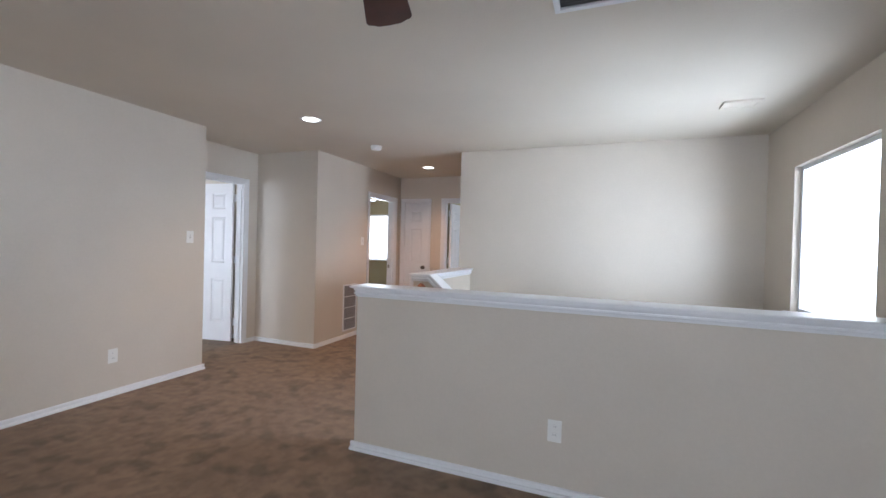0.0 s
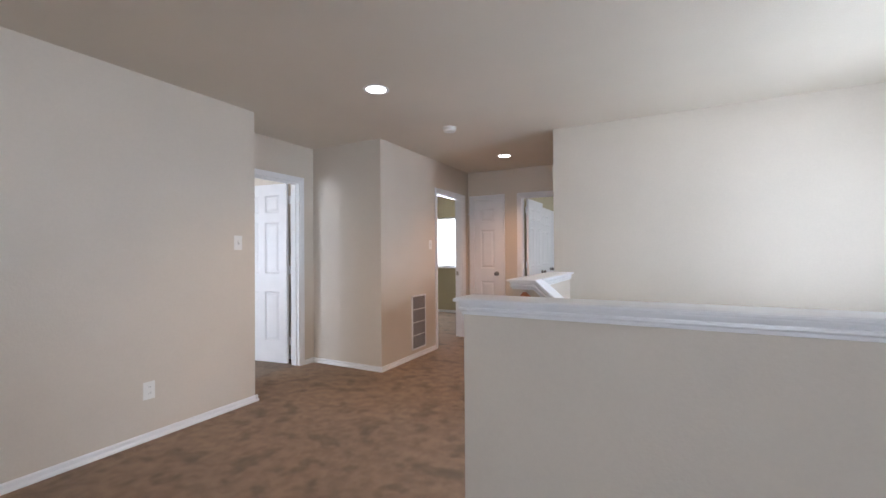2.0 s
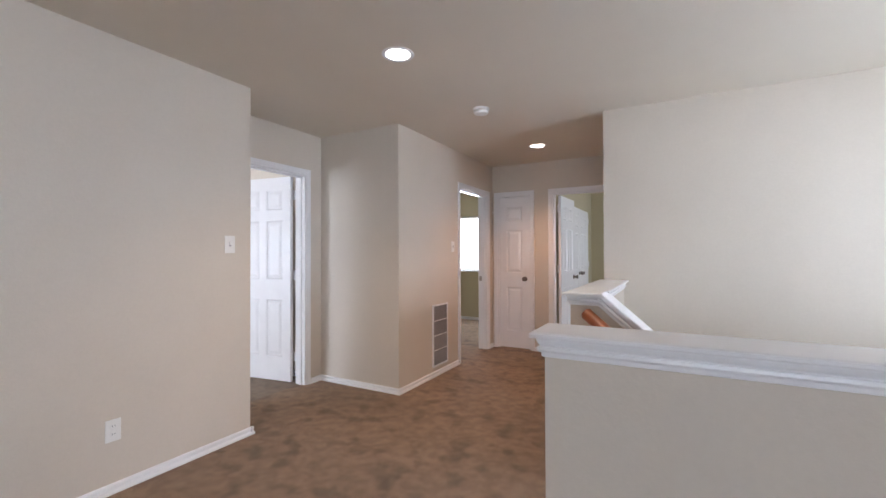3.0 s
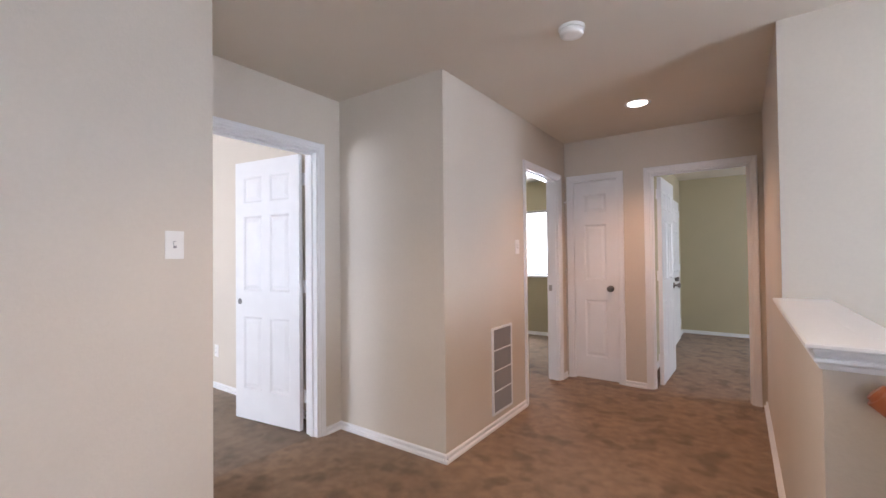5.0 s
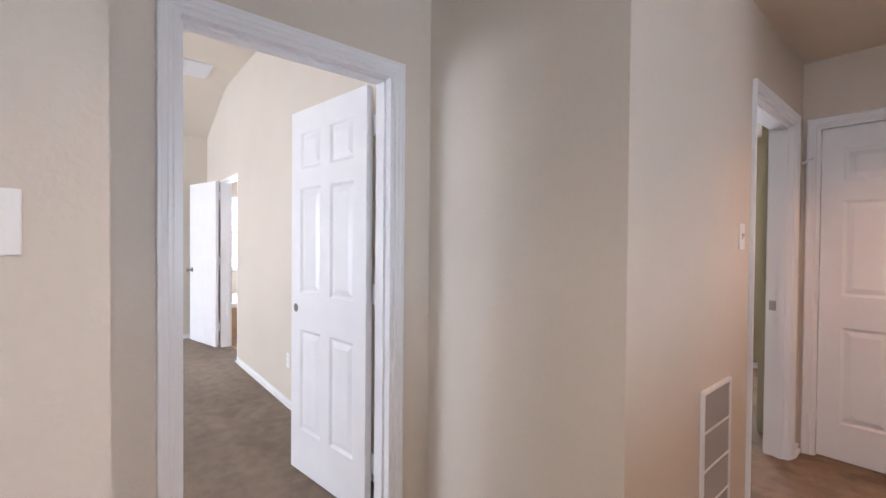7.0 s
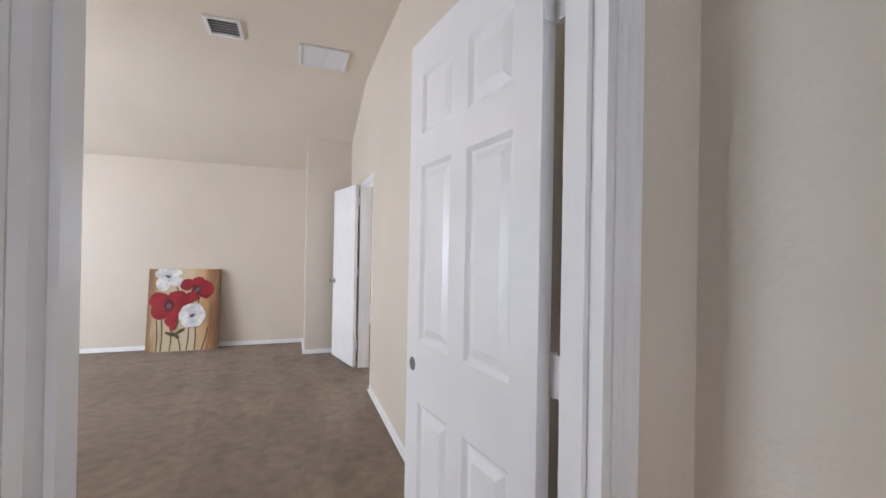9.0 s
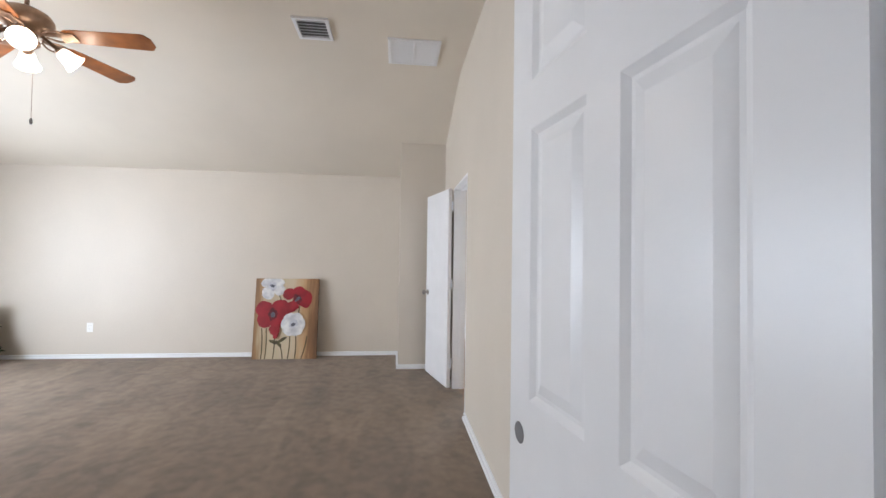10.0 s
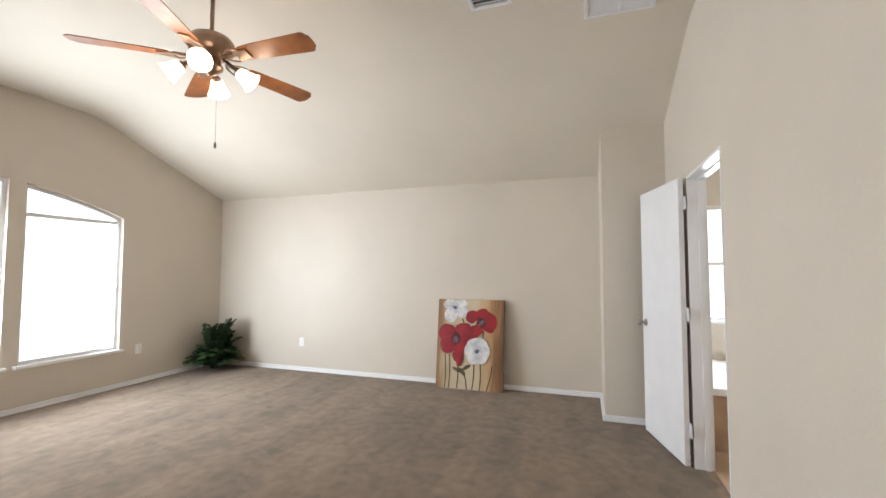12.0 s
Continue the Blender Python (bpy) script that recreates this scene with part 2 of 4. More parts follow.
def wall(name, label, axis, c0, c1, a0, a1, mat, z0=0.0, top=2.44, openings=(), steps=()):
    """A wall that runs along axis from a0 to a1 and is c0 to c1 thick. top: a height or a function of the place along it.
    openings: (from, to, bottom, top), where top may be a function too."""
    f = top if callable(top) else (lambda a: top)
    cuts = {a0, a1, *steps}
    for o in openings:
        cuts |= {o[0], o[1]}
    cuts = sorted(c for c in cuts if a0 <= c <= a1)
    bm = bmesh.new()

    def prism(p, q, b0, b1, t0, t1, left=True, right=True):
        pts = []
        for c in (c0, c1):
            for a, z in ((p, b0), (q, b1), (q, t1), (p, t0)):
                pts.append(bm.verts.new((a, c, z) if axis == "x" else (c, a, z)))
        for fc in ((0, 1, 2, 3), (7, 6, 5, 4), (0, 4, 5, 1), (2, 6, 7, 3), *(((1, 5, 6, 2),) if right else ()), *(((3, 7, 4, 0),) if left else ())):
            bm.faces.new([pts[i] for i in fc])

    def hole(p, q):
        return next((o for o in openings if o[0] <= p and q <= o[1]), None)

    spans = list(zip(cuts, cuts[1:]))
    for k, (p, q) in enumerate(spans):
        o = hole(p, q)
        left = k == 0 or hole(*spans[k - 1]) is not o
        right = k == len(spans) - 1 or hole(*spans[k + 1]) is not o
        if not o:
            prism(p, q, z0, z0, f(p), f(q), left, right)
            continue
        g = o[3] if callable(o[3]) else (lambda a, h=o[3]: h)
        if o[2] > z0:
            prism(p, q, z0, z0, o[2], o[2], left, right)
        prism(p, q, g(p), g(q), f(p), f(q), left, right)
    bmesh.ops.remove_doubles(bm, verts=bm.verts[:], dist=1e-5)
    ob = part(name, bm, mat)
    return tagged(ob, label, "wall", kind="structure")


# ---- structure ----
H = 2.44
PEAK = 3.10
FAR, NEAR, BREAK_A, BREAK_B = -8.93, -3.39, -7.15, -5.15


def vault(x):
    if x < BREAK_A:
        return H - 0.02 + (PEAK - H + 0.02) * (x - FAR) / (BREAK_A - FAR)
    if x > BREAK_B:
        return H + (PEAK - H) * (NEAR - x) / (NEAR - BREAK_B)
    return PEAK


def arch(x):
    return 2.262 - 0.120 * (x + 5.96) ** 2


def floors():
    bm = bmesh.new()
    box(bm, -3.33, -0.30, -2.4, 11.6, -0.25, 0)
    box(bm, -10.2, -3.33, 5.63, 11.6, -0.25, 0)
    box(bm, -0.30, 2.6, -2.4, 3.76, -0.25, 0)
    box(bm, -0.30, 2.6, 6.155, 11.6, -0.25, 0)
    tagged(part("floor", bm, M_CARPET), "brown cut-pile carpet with footprints and brushed patches", "carpet", kind="structure")
    bm = bmesh.new()
    box(bm, -10.2, -3.33, -2.4, 5.63, -0.25, 0)
    tagged(part("floor_bedroom", bm, M_CARPET_DAYLIT), "brown bedroom carpet greyed as by daylight, brushed into soft vacuum strokes", "carpet", kind="structure")
    bm = bmesh.new()
    box(bm, -8.93, -6.45, 5.69, 8.2, 0.0, 0.006)
    tagged(part("floor_bath", bm, M_TILE), "tan tiled bathroom floor past the door", "floor", kind="structure")


floors()


def ceilings():
    bm = bmesh.new()
    box(bm, -3.33, 2.6, -2.4, 11.6, H, H + 0.2)
    box(bm, -6.3, -3.33, 5.69, 11.6, H, H + 0.2)
    tagged(part("ceiling", bm, M_CEIL), "flat beige textured ceiling over loft and hall", "ceiling", kind="structure")
    bm = bmesh.new()
    xs = [FAR - 0.1, FAR] + [BREAK_A + d for d in (-0.25, -0.12, 0, 0.12, 0.25)] + [BREAK_B + d for d in (-0.25, 0, 0.25)] + [NEAR, NEAR + 0.05]

    def soft(x):
        return (vault(x - 0.16) + 2 * vault(x) + vault(x + 0.16)) / 4 if FAR + 0.3 < x < NEAR - 0.3 else vault(max(FAR, min(NEAR, x)))

    lo = [[bm.verts.new((x, y, soft(x))) for y in (-0.45, 5.6)] for x in xs]
    hi = [[bm.verts.new((x, y, soft(x) + 0.15)) for y in (-0.45, 5.6)] for x in xs]
    for r in (lo, hi):
        for p, q in zip(r, r[1:]):
            bm.faces.new((p[0], q[0], q[1], p[1]))
    tagged(part("ceiling_bedroom", bm, M_CEIL, smooth=True), "vaulted beige ceiling sloping down to the walls", "ceiling", kind="structure")
    bm = bmesh.new()
    box(bm, -9.05, -6.3, 5.69, 8.3, 2.75, 2.9)
    tagged(part("ceiling_bath", bm, M_CEIL), "plain bathroom ceiling", "ceiling", kind="structure")


ceilings()

BEIGE = "smooth beige painted wall with light orange-peel texture"
D1 = (4.580, 5.395)      # bedroom door, along y
D2 = (6.82, 7.63)      # second bedroom door, along y
D3 = (-2.245, -1.785)  # hall closet door, along x
D4 = (-1.505, -0.735)   # third bedroom door, along x
D5 = (-7.40, -6.60)    # bath door, along x
DH = 2.035
wall("wall_loft_left", BEIGE, "y", -2.877, -2.757, -2.2, 4.29, M_WALL)
wall("wall_loft_return", BEIGE, "x", 4.29, 4.41, -3.27, -2.757, M_WALL)
wall("wall_bedroom_door", BEIGE, "y", -3.39, -3.27, -0.42, 5.57, M_WALL, openings=[(*D1, 0, DH)])
wall("wall_corner_return", BEIGE, "x", 5.595, 5.715, -3.27, -2.317, M_WALL)
wall("wall_hall_left", BEIGE, "y", -2.437, -2.317, 5.715, 7.94, M_WALL, openings=[(*D2, 0, DH)])
wall("wall_hall_end", BEIGE, "x", 7.82, 7.94, -2.317, -0.52, M_WALL, openings=[(*D3, 0, DH), (*D4, 0, DH)])
wall("wall_stair", BEIGE, "x", 6.155, 6.275, -0.65, 2.41, M_WALL, z0=-2.7)
wall("wall_hall_right", BEIGE, "y", -0.65, -0.52, 6.275, 7.82, M_WALL)
wall("wall_loft_right", BEIGE, "y", 2.41, 2.53, -2.2, 6.275, M_WALL, z0=-2.7, openings=[(4.38, 5.53, 0.85, 2.02)])
wall("wall_loft_back", BEIGE, "x", -2.32, -2.2, -2.877, 2.53, M_WALL, openings=[(-0.1, 2.3, 0.80, 2.12)])
XS = [FAR + i * (NEAR - FAR) / 60 for i in range(61)] + [BREAK_A, BREAK_B]
WINS = [(-7.51, -6.58), (-6.45, -5.52), (-5.39, -4.46)]
wall("wall_bedroom_windows", "beige bedroom wall with arched windows", "x", -0.42, -0.30, FAR, NEAR, M_WALL, top=lambda x: vault(x) + 0.02, openings=[(a, b, 0.44, arch) for a, b in WINS], steps=XS)
wall("wall_bedroom_far", BEIGE, "y", FAR - 0.12, FAR, -0.42, 8.3, M_WALL, top=lambda y: 2.44 if y < 5.6 else 2.75, steps=[5.6, 5.601], openings=[(6.03, 7.05, 0.86, 2.03)])
wall("wall_bedroom_right", BEIGE, "x", 5.57, 5.69, FAR, NEAR + 0.12, M_WALL, top=lambda x: max(vault(max(FAR, min(NEAR, x))) + 0.02, 2.46), openings=[(*D5, 0, DH)], steps=[BREAK_A, BREAK_B, NEAR])


def jog():
    bm = bmesh.new()
    x0, x1 = FAR, -8.20
    vs = []
    for y in (5.03, 5.57):
        for x, z in ((x0, 0), (x1, 0), (x1, vault(x1) + 0.02), (x0, vault(x0) + 0.02)):
            vs.append(bm.verts.new((x, y, z)))
    for f in ((0, 1, 2, 3), (7, 6, 5, 4), (0, 4, 5, 1), (1, 5, 6, 2), (2, 6, 7, 3), (3, 7, 4, 0)):
        bm.faces.new([vs[i] for i in f])
    tagged(part("wall_bedroom_chase", bm, M_WALL), "beige boxed-out corner chase beside the bath door", "wall", kind="structure")


jog()
SAGE = "plain sage green painted bedroom wall"
wall("wall_room_two_far", SAGE, "x", 9.80, 9.92, -6.2, -2.437, M_GREEN, openings=[(-4.40, -3.10, 0.94, 1.98)])
wall("wall_room_two_left", SAGE, "y", -6.30, -6.20, 5.69, 9.92, M_GREEN)
wall("wall_room_two_hall", SAGE, "y", -2.557, -2.445, 7.95, 9.80, M_GREEN)
wall("wall_room_three_left", SAGE, "y", -1.72, -1.60, 7.95, 11.4, M_GREEN)
wall("wall_room_three_far", SAGE, "x", 11.2, 11.32, -1.6, 2.41, M_GREEN)
wall("wall_room_three_right", SAGE, "y", 2.41, 2.53, 6.4, 11.4, M_GREEN, openings=[(8.7, 10.1, 0.85, 1.95)])
wall("wall_room_three_hall", SAGE, "x", 7.95, 8.06, -0.50, 2.41, M_GREEN)
wall("wall_bath_near", "plain beige bathroom wall", "y", -6.45, -6.33, 5.69, 8.3, M_WALL, top=2.75)
wall("wall_bath_back", "plain beige bathroom wall", "x", 8.2, 8.32, -8.93, -6.45, M_WALL, top=2.75)

# stair well
TH = math.radians(41)
HX, HW, HY = -0.652, -0.500, 4.895  # landing half wall: outer face, inner face, front face
SX = -0.478  # where the sloping cap begins


def half_wall(name, label, x0, x1, y0, y1, z0, z1):
    bm = bmesh.new()
    box(bm, x0, x1, y0, y1, z0, z1)
    return tagged(part(name, bm, M_WALL), label, "half wall", kind="structure")


CAPZ = 1.045
half_wall("wall_half_loft", "beige half wall guarding the stair well", -0.452, 2.41, 3.64, 3.76, -2.7, CAPZ - 0.02)
half_wall("wall_half_landing", "short beige half wall at the stair head", HX, HW, HY, 6.155, -0.25, CAPZ - 0.02)


def sloped_wall():
    bm = bmesh.new()
    pts = [(HW - 0.001, -2.7), (2.41, -2.7), (2.41, CAPZ - 0.02 - (2.41 - SX) * math.tan(TH)), (SX, CAPZ - 0.02), (HW - 0.001, CAPZ - 0.02)]
    a = [bm.verts.new((x, HY, z)) for x, z in pts]
    b = [bm.verts.new((x, HY + 0.12, z)) for x, z in pts]
    bm.faces.new(a)
    bm.faces.new(b)
    for i in range(5):
        bm.faces.new((a[i], a[(i + 1) % 5], b[(i + 1) % 5], b[i]))
    tagged(part("wall_half_stair", bm, M_WALL), "beige half wall sloping down with the stairs", "half wall", kind="structure")


sloped_wall()
# cap board and bed mould below it: (out from the wall face, height)
CAP = [(-0.06, 0), (0.030, 0), (0.036, -0.004), (0.036, -0.012), (0.033, -0.015), (0.019, -0.016), (0.019, -0.022), (0.016, -0.030), (0.010, -0.037), (0.010, -0.039), (0.017, -0.041), (0.018, -0.049), (0.015, -0.053), (0.008, -0.057), (0.007, -0.068), (0.0, -0.071), (-0.06, -0.071)]


def run(bm, a, b, across, ma, mb, up=(0, 0, 1)):
    """One cap moulding from a to b, mitred outwards at either end where ma or mb is 1."""
    a, b, across, up = Vector(a), Vector(b), Vector(across), Vector(up)
    al = (b - a).normalized()
    r0 = [bm.verts.new(a + across * u - al * u * ma + up * v) for u, v in CAP]
    r1 = [bm.verts.new(b + across * u + al * u * mb + up * v) for u, v in CAP]
    k = len(CAP)
    for i in range(k):
        bm.faces.new((r0[i], r0[(i + 1) % k], r1[(i + 1) % k], r1[i]))
    if not ma:
        bm.faces.new(r0)
    if not mb:
        bm.faces.new(r1)


CAPL = "white painted wooden cap with moulded edge"
XL = -0.452
bm = bmesh.new()
run(bm, (XL, 3.64, CAPZ), (2.41, 3.64, CAPZ), (0, -1, 0), 1, 0)
run(bm, (XL, 3.76, CAPZ), (2.41, 3.76, CAPZ), (0, 1, 0), 1, 0)
run(bm, (XL, 3.64, CAPZ), (XL, 3.76, CAPZ), (-1, 0, 0), 1, 1)
tagged(part("trim_cap_loft", bm, M_TRIM), CAPL, "trim", kind="structure")
bm = bmesh.new()
run(bm, (HX, HY, CAPZ), (HX, 6.155, CAPZ), (-1, 0, 0), 1, 0)
run(bm, (HW, HY + 0.12, CAPZ), (HW, 6.155, CAPZ), (1, 0, 0), 0, 0)
run(bm, (HX, HY, CAPZ), (SX, HY, CAPZ), (0, -1, 0), 1, 0)
box(bm, HX + 0.05, HW - 0.05, HY + 0.05, 6.155, CAPZ - 0.03, CAPZ - 0.0004)
box(bm, HW - 0.051, SX - 0.001, HY + 0.05, HY + 0.152, CAPZ - 0.03, CAPZ - 0.0008)
tagged(part("trim_cap_landing", bm, M_TRIM), CAPL, "trim", kind="structure")
down = Vector((math.cos(TH), 0, -math.sin(TH)))
nup = Vector((math.sin(TH), 0, math.cos(TH)))
bm = bmesh.new()
for y, d in ((HY, -1), (HY + 0.12, 1)):
    s0 = Vector((SX, y, CAPZ))
    run(bm, s0, s0 + down * 3.82, (0, d, 0), 0, 0, nup)
tagged(part("trim_cap_stair", bm, M_TRIM), "white sloping cap on the stair half wall", "trim", kind="structure")


def stairs():
    bm = bmesh.new()
    for i in range(9):
        x = -0.30 + 0.215 * i
        box(bm, x, x + 0.240, 3.764, HY - 0.004, -0.186 * (i + 1) - 0.25, -0.186 * (i + 1))
    tagged(part("stairs", bm, M_CARPET), "carpeted stairs going down beside the half wall", "stairs", kind="structure")
    bm = bmesh.new()
    box(bm, -0.6, 2.53, 3.7, 6.275, -2.75, -2.7)
    tagged(part("floor_below", bm, M_CARPET), "carpeted floor at the foot of the stairs", "floor", kind="structure")
    bm = bmesh.new()
    box(bm, -0.6, -0.5, 3.7, 6.275, -2.7, -0.25)
    tagged(part("wall_below", bm, M_WALL), "beige wall below the landing", "wall", kind="structure")


stairs()

# baseboards
BASE = [(0, 0), (0.024, 0), (0.024, 0.012), (0.019, 0.018), (0.007, 0.020), (0.007, 0.035), (0.013, 0.037), (0.013, 0.044), (0.006, 0.050), (0, 0.051)]


def baseboard(a, b, out):
    bm = bmesh.new()
    extrude(bm, BASE, (*a, 0), (*b, 0), (*out, 0), (0, 0, 1))
    return tagged(part("baseboard", bm, M_TRIM), "white moulded baseboard along the carpet", "baseboard", kind="structure")


CW = 0.048
for a, b, out in (
    ((-2.757, -2.2), (-2.757, 4.432), (1, 0)), ((-3.27, 4.41), (-2.735, 4.41), (0, 1)),
    ((-3.27, 4.41), (-3.27, D1[0] - CW), (1, 0)), ((-3.27, D1[1] + CW), (-3.27, 5.595), (1, 0)),
    ((-3.27, 5.595), (-2.295, 5.595), (0, -1)), ((-2.317, 5.573), (-2.317, D2[0] - CW), (1, 0)),
    ((-2.317, D2[1] + CW), (-2.317, 7.82), (1, 0)), ((D3[1] + CW, 7.82), (D4[0] - CW, 7.82), (0, -1)),
    ((-0.652, HY - 0.022), (-0.652, 7.82), (-1, 0)), ((XL - 0.022, 3.64), (2.41, 3.64), (0, -1)), ((XL, 3.618), (XL, 3.76), (-1, 0)),
    ((2.41, -2.2), (2.41, 3.64), (-1, 0)), ((-2.757, -2.2), (2.41, -2.2), (0, 1)),
    ((FAR, -0.30), (NEAR, -0.30), (0, 1)), ((FAR, -0.30), (FAR, 5.03), (1, 0)), ((FAR, 5.03), (-8.178, 5.03), (0, -1)),
    ((-8.20, 5.008), (-8.20, 5.57), (1, 0)), ((-8.20, 5.57), (D5[0] - CW, 5.57), (0, -1)), ((D5[1] + 0.0, 5.57), (NEAR, 5.57), (0, -1)),
    ((NEAR, -0.30), (NEAR, D1[0] - CW), (-1, 0)), ((NEAR, D1[1] + CW), (NEAR, 5.57), (-1, 0)),
    ((-6.2, 9.80), (-2.557, 9.80), (0, -1)), ((-1.6, 11.2), (2.41, 11.2), (0, -1)), ((-1.6, 7.95), (-1.6, 9.03), (1, 0)), ((-1.6, 10.63), (-1.6, 11.2), (1, 0)),
):
    baseboard(a, b, out)

# ---- doors ----
CAS = [(0, 0), (0.0, 0.006), (0.006, 0.011), (0.016, 0.011), (0.020, 0.0145), (0.033, 0.016), (0.038, 0.019), (0.045, 0.019), (CW, 0.015), (CW, 0)]


def casing(parent, axis, c, out, a, b, h):
    """Moulded boards round an opening a to b, h high, on the wall face c whose outward direction is out."""
    def P(s, z):
        return (s, c, z) if axis == "x" else (c, s, z)

    o = (0, out, 0) if axis == "x" else (out, 0, 0)
    al = (1, 0, 0) if axis == "x" else (0, 1, 0)
    neg = tuple(-v for v in al)
    for s, d in ((a, neg), (b, al)):
        bm = bmesh.new()
        extrude(bm, CAS, P(s, 0), P(s, h + CW), d, o)
        part("casing", bm, M_TRIM, parent)
    bm = bmesh.new()
    extrude(bm, [(u, v + 0.0006) for u, v in CAS], P(a - CW + 0.001, h), P(b + CW - 0.001, h), (0, 0, 1), o)
    part("casing", bm, M_TRIM, parent)


def jambs(parent, axis, c0, c1, a, b, h, stop):
    t = 0.018
    spans = ((a - 0.0, a + t, 0, h), (b - t, b, 0, h), (a + t, b - t, h - t, h))
    for p, q, z0, z1 in spans:
        bm = bmesh.new()
        if axis == "x":
            box(bm, p, q, c0 - 0.002, c1 + 0.002, z0, z1)
        else:
            box(bm, c0 - 0.002, c1 + 0.002, p, q, z0, z1)
        part("jamb", bm, M_TRIM, parent)
    for p, q, z0, z1 in ((a + t, a + t + 0.011, 0, h - t), (b - t - 0.011, b - t, 0, h - t), (a + t, b - t, h - t - 0.011, h - t)):
        bm = bmesh.new()
        if axis == "x":
            box(bm, p, q, stop - 0.017, stop + 0.017, z0, z1)
        else:
            box(bm, stop - 0.017, stop + 0.017, p, q, z0, z1)
        part("door_stop", bm, M_TRIM, parent)


def leaf_mesh(w, h, panels, t=0.035):
    """A moulded panel door: hinge edge at x = 0, y across its thickness, z up. panels: (x0, x1, z0, z1)."""
    bm = bmesh.new()
    xs = sorted({0, w, *[p[0] for p in panels], *[p[1] for p in panels]})
    zs = sorted({0, h, *[p[2] for p in panels], *[p[3] for p in panels]})
    for s in (-1, 1):
        y = s * t / 2
        for i in range(len(xs) - 1):
            for j in range(len(zs) - 1):
                a, b, c, d = xs[i], xs[i + 1], zs[j], zs[j + 1]
                if any(p[0] <= a and b <= p[1] and p[2] <= c and d <= p[3] for p in panels):
                    continue
                bm.faces.new([bm.verts.new((x, y, z)) for x, z in ((a, c), (b, c), (b, d), (a, d))])
        for p in panels:
            rings = []
            for inset, depth in ((0, 0), (0.006, 0.004), (0.014, 0.009), (0.022, 0.009), (0.046, 0.002), (0.048, 0.0015)):
                rings.append([bm.verts.new((x, y - s * depth, z)) for x, z in ((p[0] + inset, p[2] + inset), (p[1] - inset, p[2] + inset), (p[1] - inset, p[3] - inset), (p[0] + inset, p[3] - inset))])
            for q, r in zip(rings, rings[1:]):
                for i in range(4):
                    bm.faces.new((q[i], q[(i + 1) % 4], r[(i + 1) % 4], r[i]))
            bm.faces.new(rings[-1])
    for q in (((0, 0), (w, 0)), ((w, 0), (w, h)), ((w, h), (0, h)), ((0, h), (0, 0))):
        (xa, za), (xb, zb) = q
        bm.faces.new([bm.verts.new(v) for v in ((xa, -t / 2, za), (xb, -t / 2, zb), (xb, t / 2, zb), (xa, t / 2, za))])
    bmesh.ops.remove_doubles(bm, verts=bm.verts[:], dist=1e-5)
    return bm


def six_panels(w, h):
    s, m = 0.105 * w / 0.75, 0.095 * w / 0.75
    c = (w - 2 * s - m) / 2
    return [(x, x + c, z0, z1) for x in (s, s + c + m) for z0, z1 in ((0.235, 0.80), (1.00, 1.585), (1.69, h - 0.125))]


def three_panels(w, h):
    s = 0.10
    return [(s, w - s, z0, z1) for z0, z1 in ((0.22, 0.80), (0.99, 1.56), (1.68, h - 0.13))]


def knob(bm, at, out, m):
    turn = Matrix.Translation(at) @ Vector((0, 0, 1)).rotation_difference(Vector(out)).to_matrix().to_4x4()
    lathe(bm, [(0.0005, 0), (0.032, 0.0), (0.032, 0.004), (0.026, 0.009), (0.013, 0.012), (0.011, 0.030), (0.018, 0.036), (0.026, 0.045), (0.028, 0.054), (0.024, 0.063), (0.012, 0.067), (0.0005, 0.068)], 20, turn)


def door_leaf(parent, w, h, panels, m, side=1, metal=None, knobs=(-1, 1), hinge_side=1):
    """The leaf, its hinges and its knob, with the hinge line at m."""
    lf = part("leaf", leaf_mesh(w, h, panels), M_DOOR, parent, "white moulded panel leaf" if panels else "flat white leaf")
    lf.matrix_basis = m
    for z in (0.20, 1.0, 1.79):
        bm = bmesh.new()
        box(bm, -0.038, 0.0, hinge_side * 0.0165 - 0.002, hinge_side * 0.0165 + 0.002, z, z + 0.09)
        box(bm, -0.0025, 0.0005, -0.013, 0.015, z, z + 0.09)
        lathe(bm, [(0.006, z - 0.003), (0.006, z + 0.093)], 10, Matrix.Translation((-0.010, hinge_side * 0.020, 0)))
        part("hinge", bm, M_TRIM, lf, "white painted hinge")
    bm = bmesh.new()
    for s in knobs:
        knob(bm, (w - 0.062, s * 0.0175, 0.915), (0, s, 0), None)
    if knobs:
        part("door_handle", bm, metal or M_METAL, lf, "round nickel door knob", smooth=True)
    else:
        # Solid disc through the leaf; the empty hole's shade is its dark colour.
        lathe(bm, [(0.0005, -0.0192), (0.021, -0.0192), (0.0235, -0.0178), (0.0235, 0.0178), (0.021, 0.0192), (0.0005, 0.0192)], 20, Matrix.Translation((w - 0.050, 0, 0.915)) @ Matrix.Rotation(radians(90), 4, "X"))
        part("bore_hole_disc", bm, M_HOLE_SHADE, lf, "dark disc painted as the shaded empty knob hole")
    bm = bmesh.new()
    box(bm, w - 0.001, w + 0.0015, -0.012, 0.012, 0.885, 0.945)
    box(bm, w, w + 0.010, -0.007, 0.007, 0.903, 0.927)
    part("latch_plate", bm, M_DARKMETAL, lf, "dark latch plate")
    return lf


def door(name, label, axis, c0, c1, span, stop):
    ob = tagged(new(name), label, "door", kind="structure")
    a, b = span
    jambs(ob, axis, c0, c1, a, b, DH, stop)
    casing(ob, axis, c1, 1, a, b, DH)
    casing(ob, axis, c0, -1, a, b, DH)
    return ob


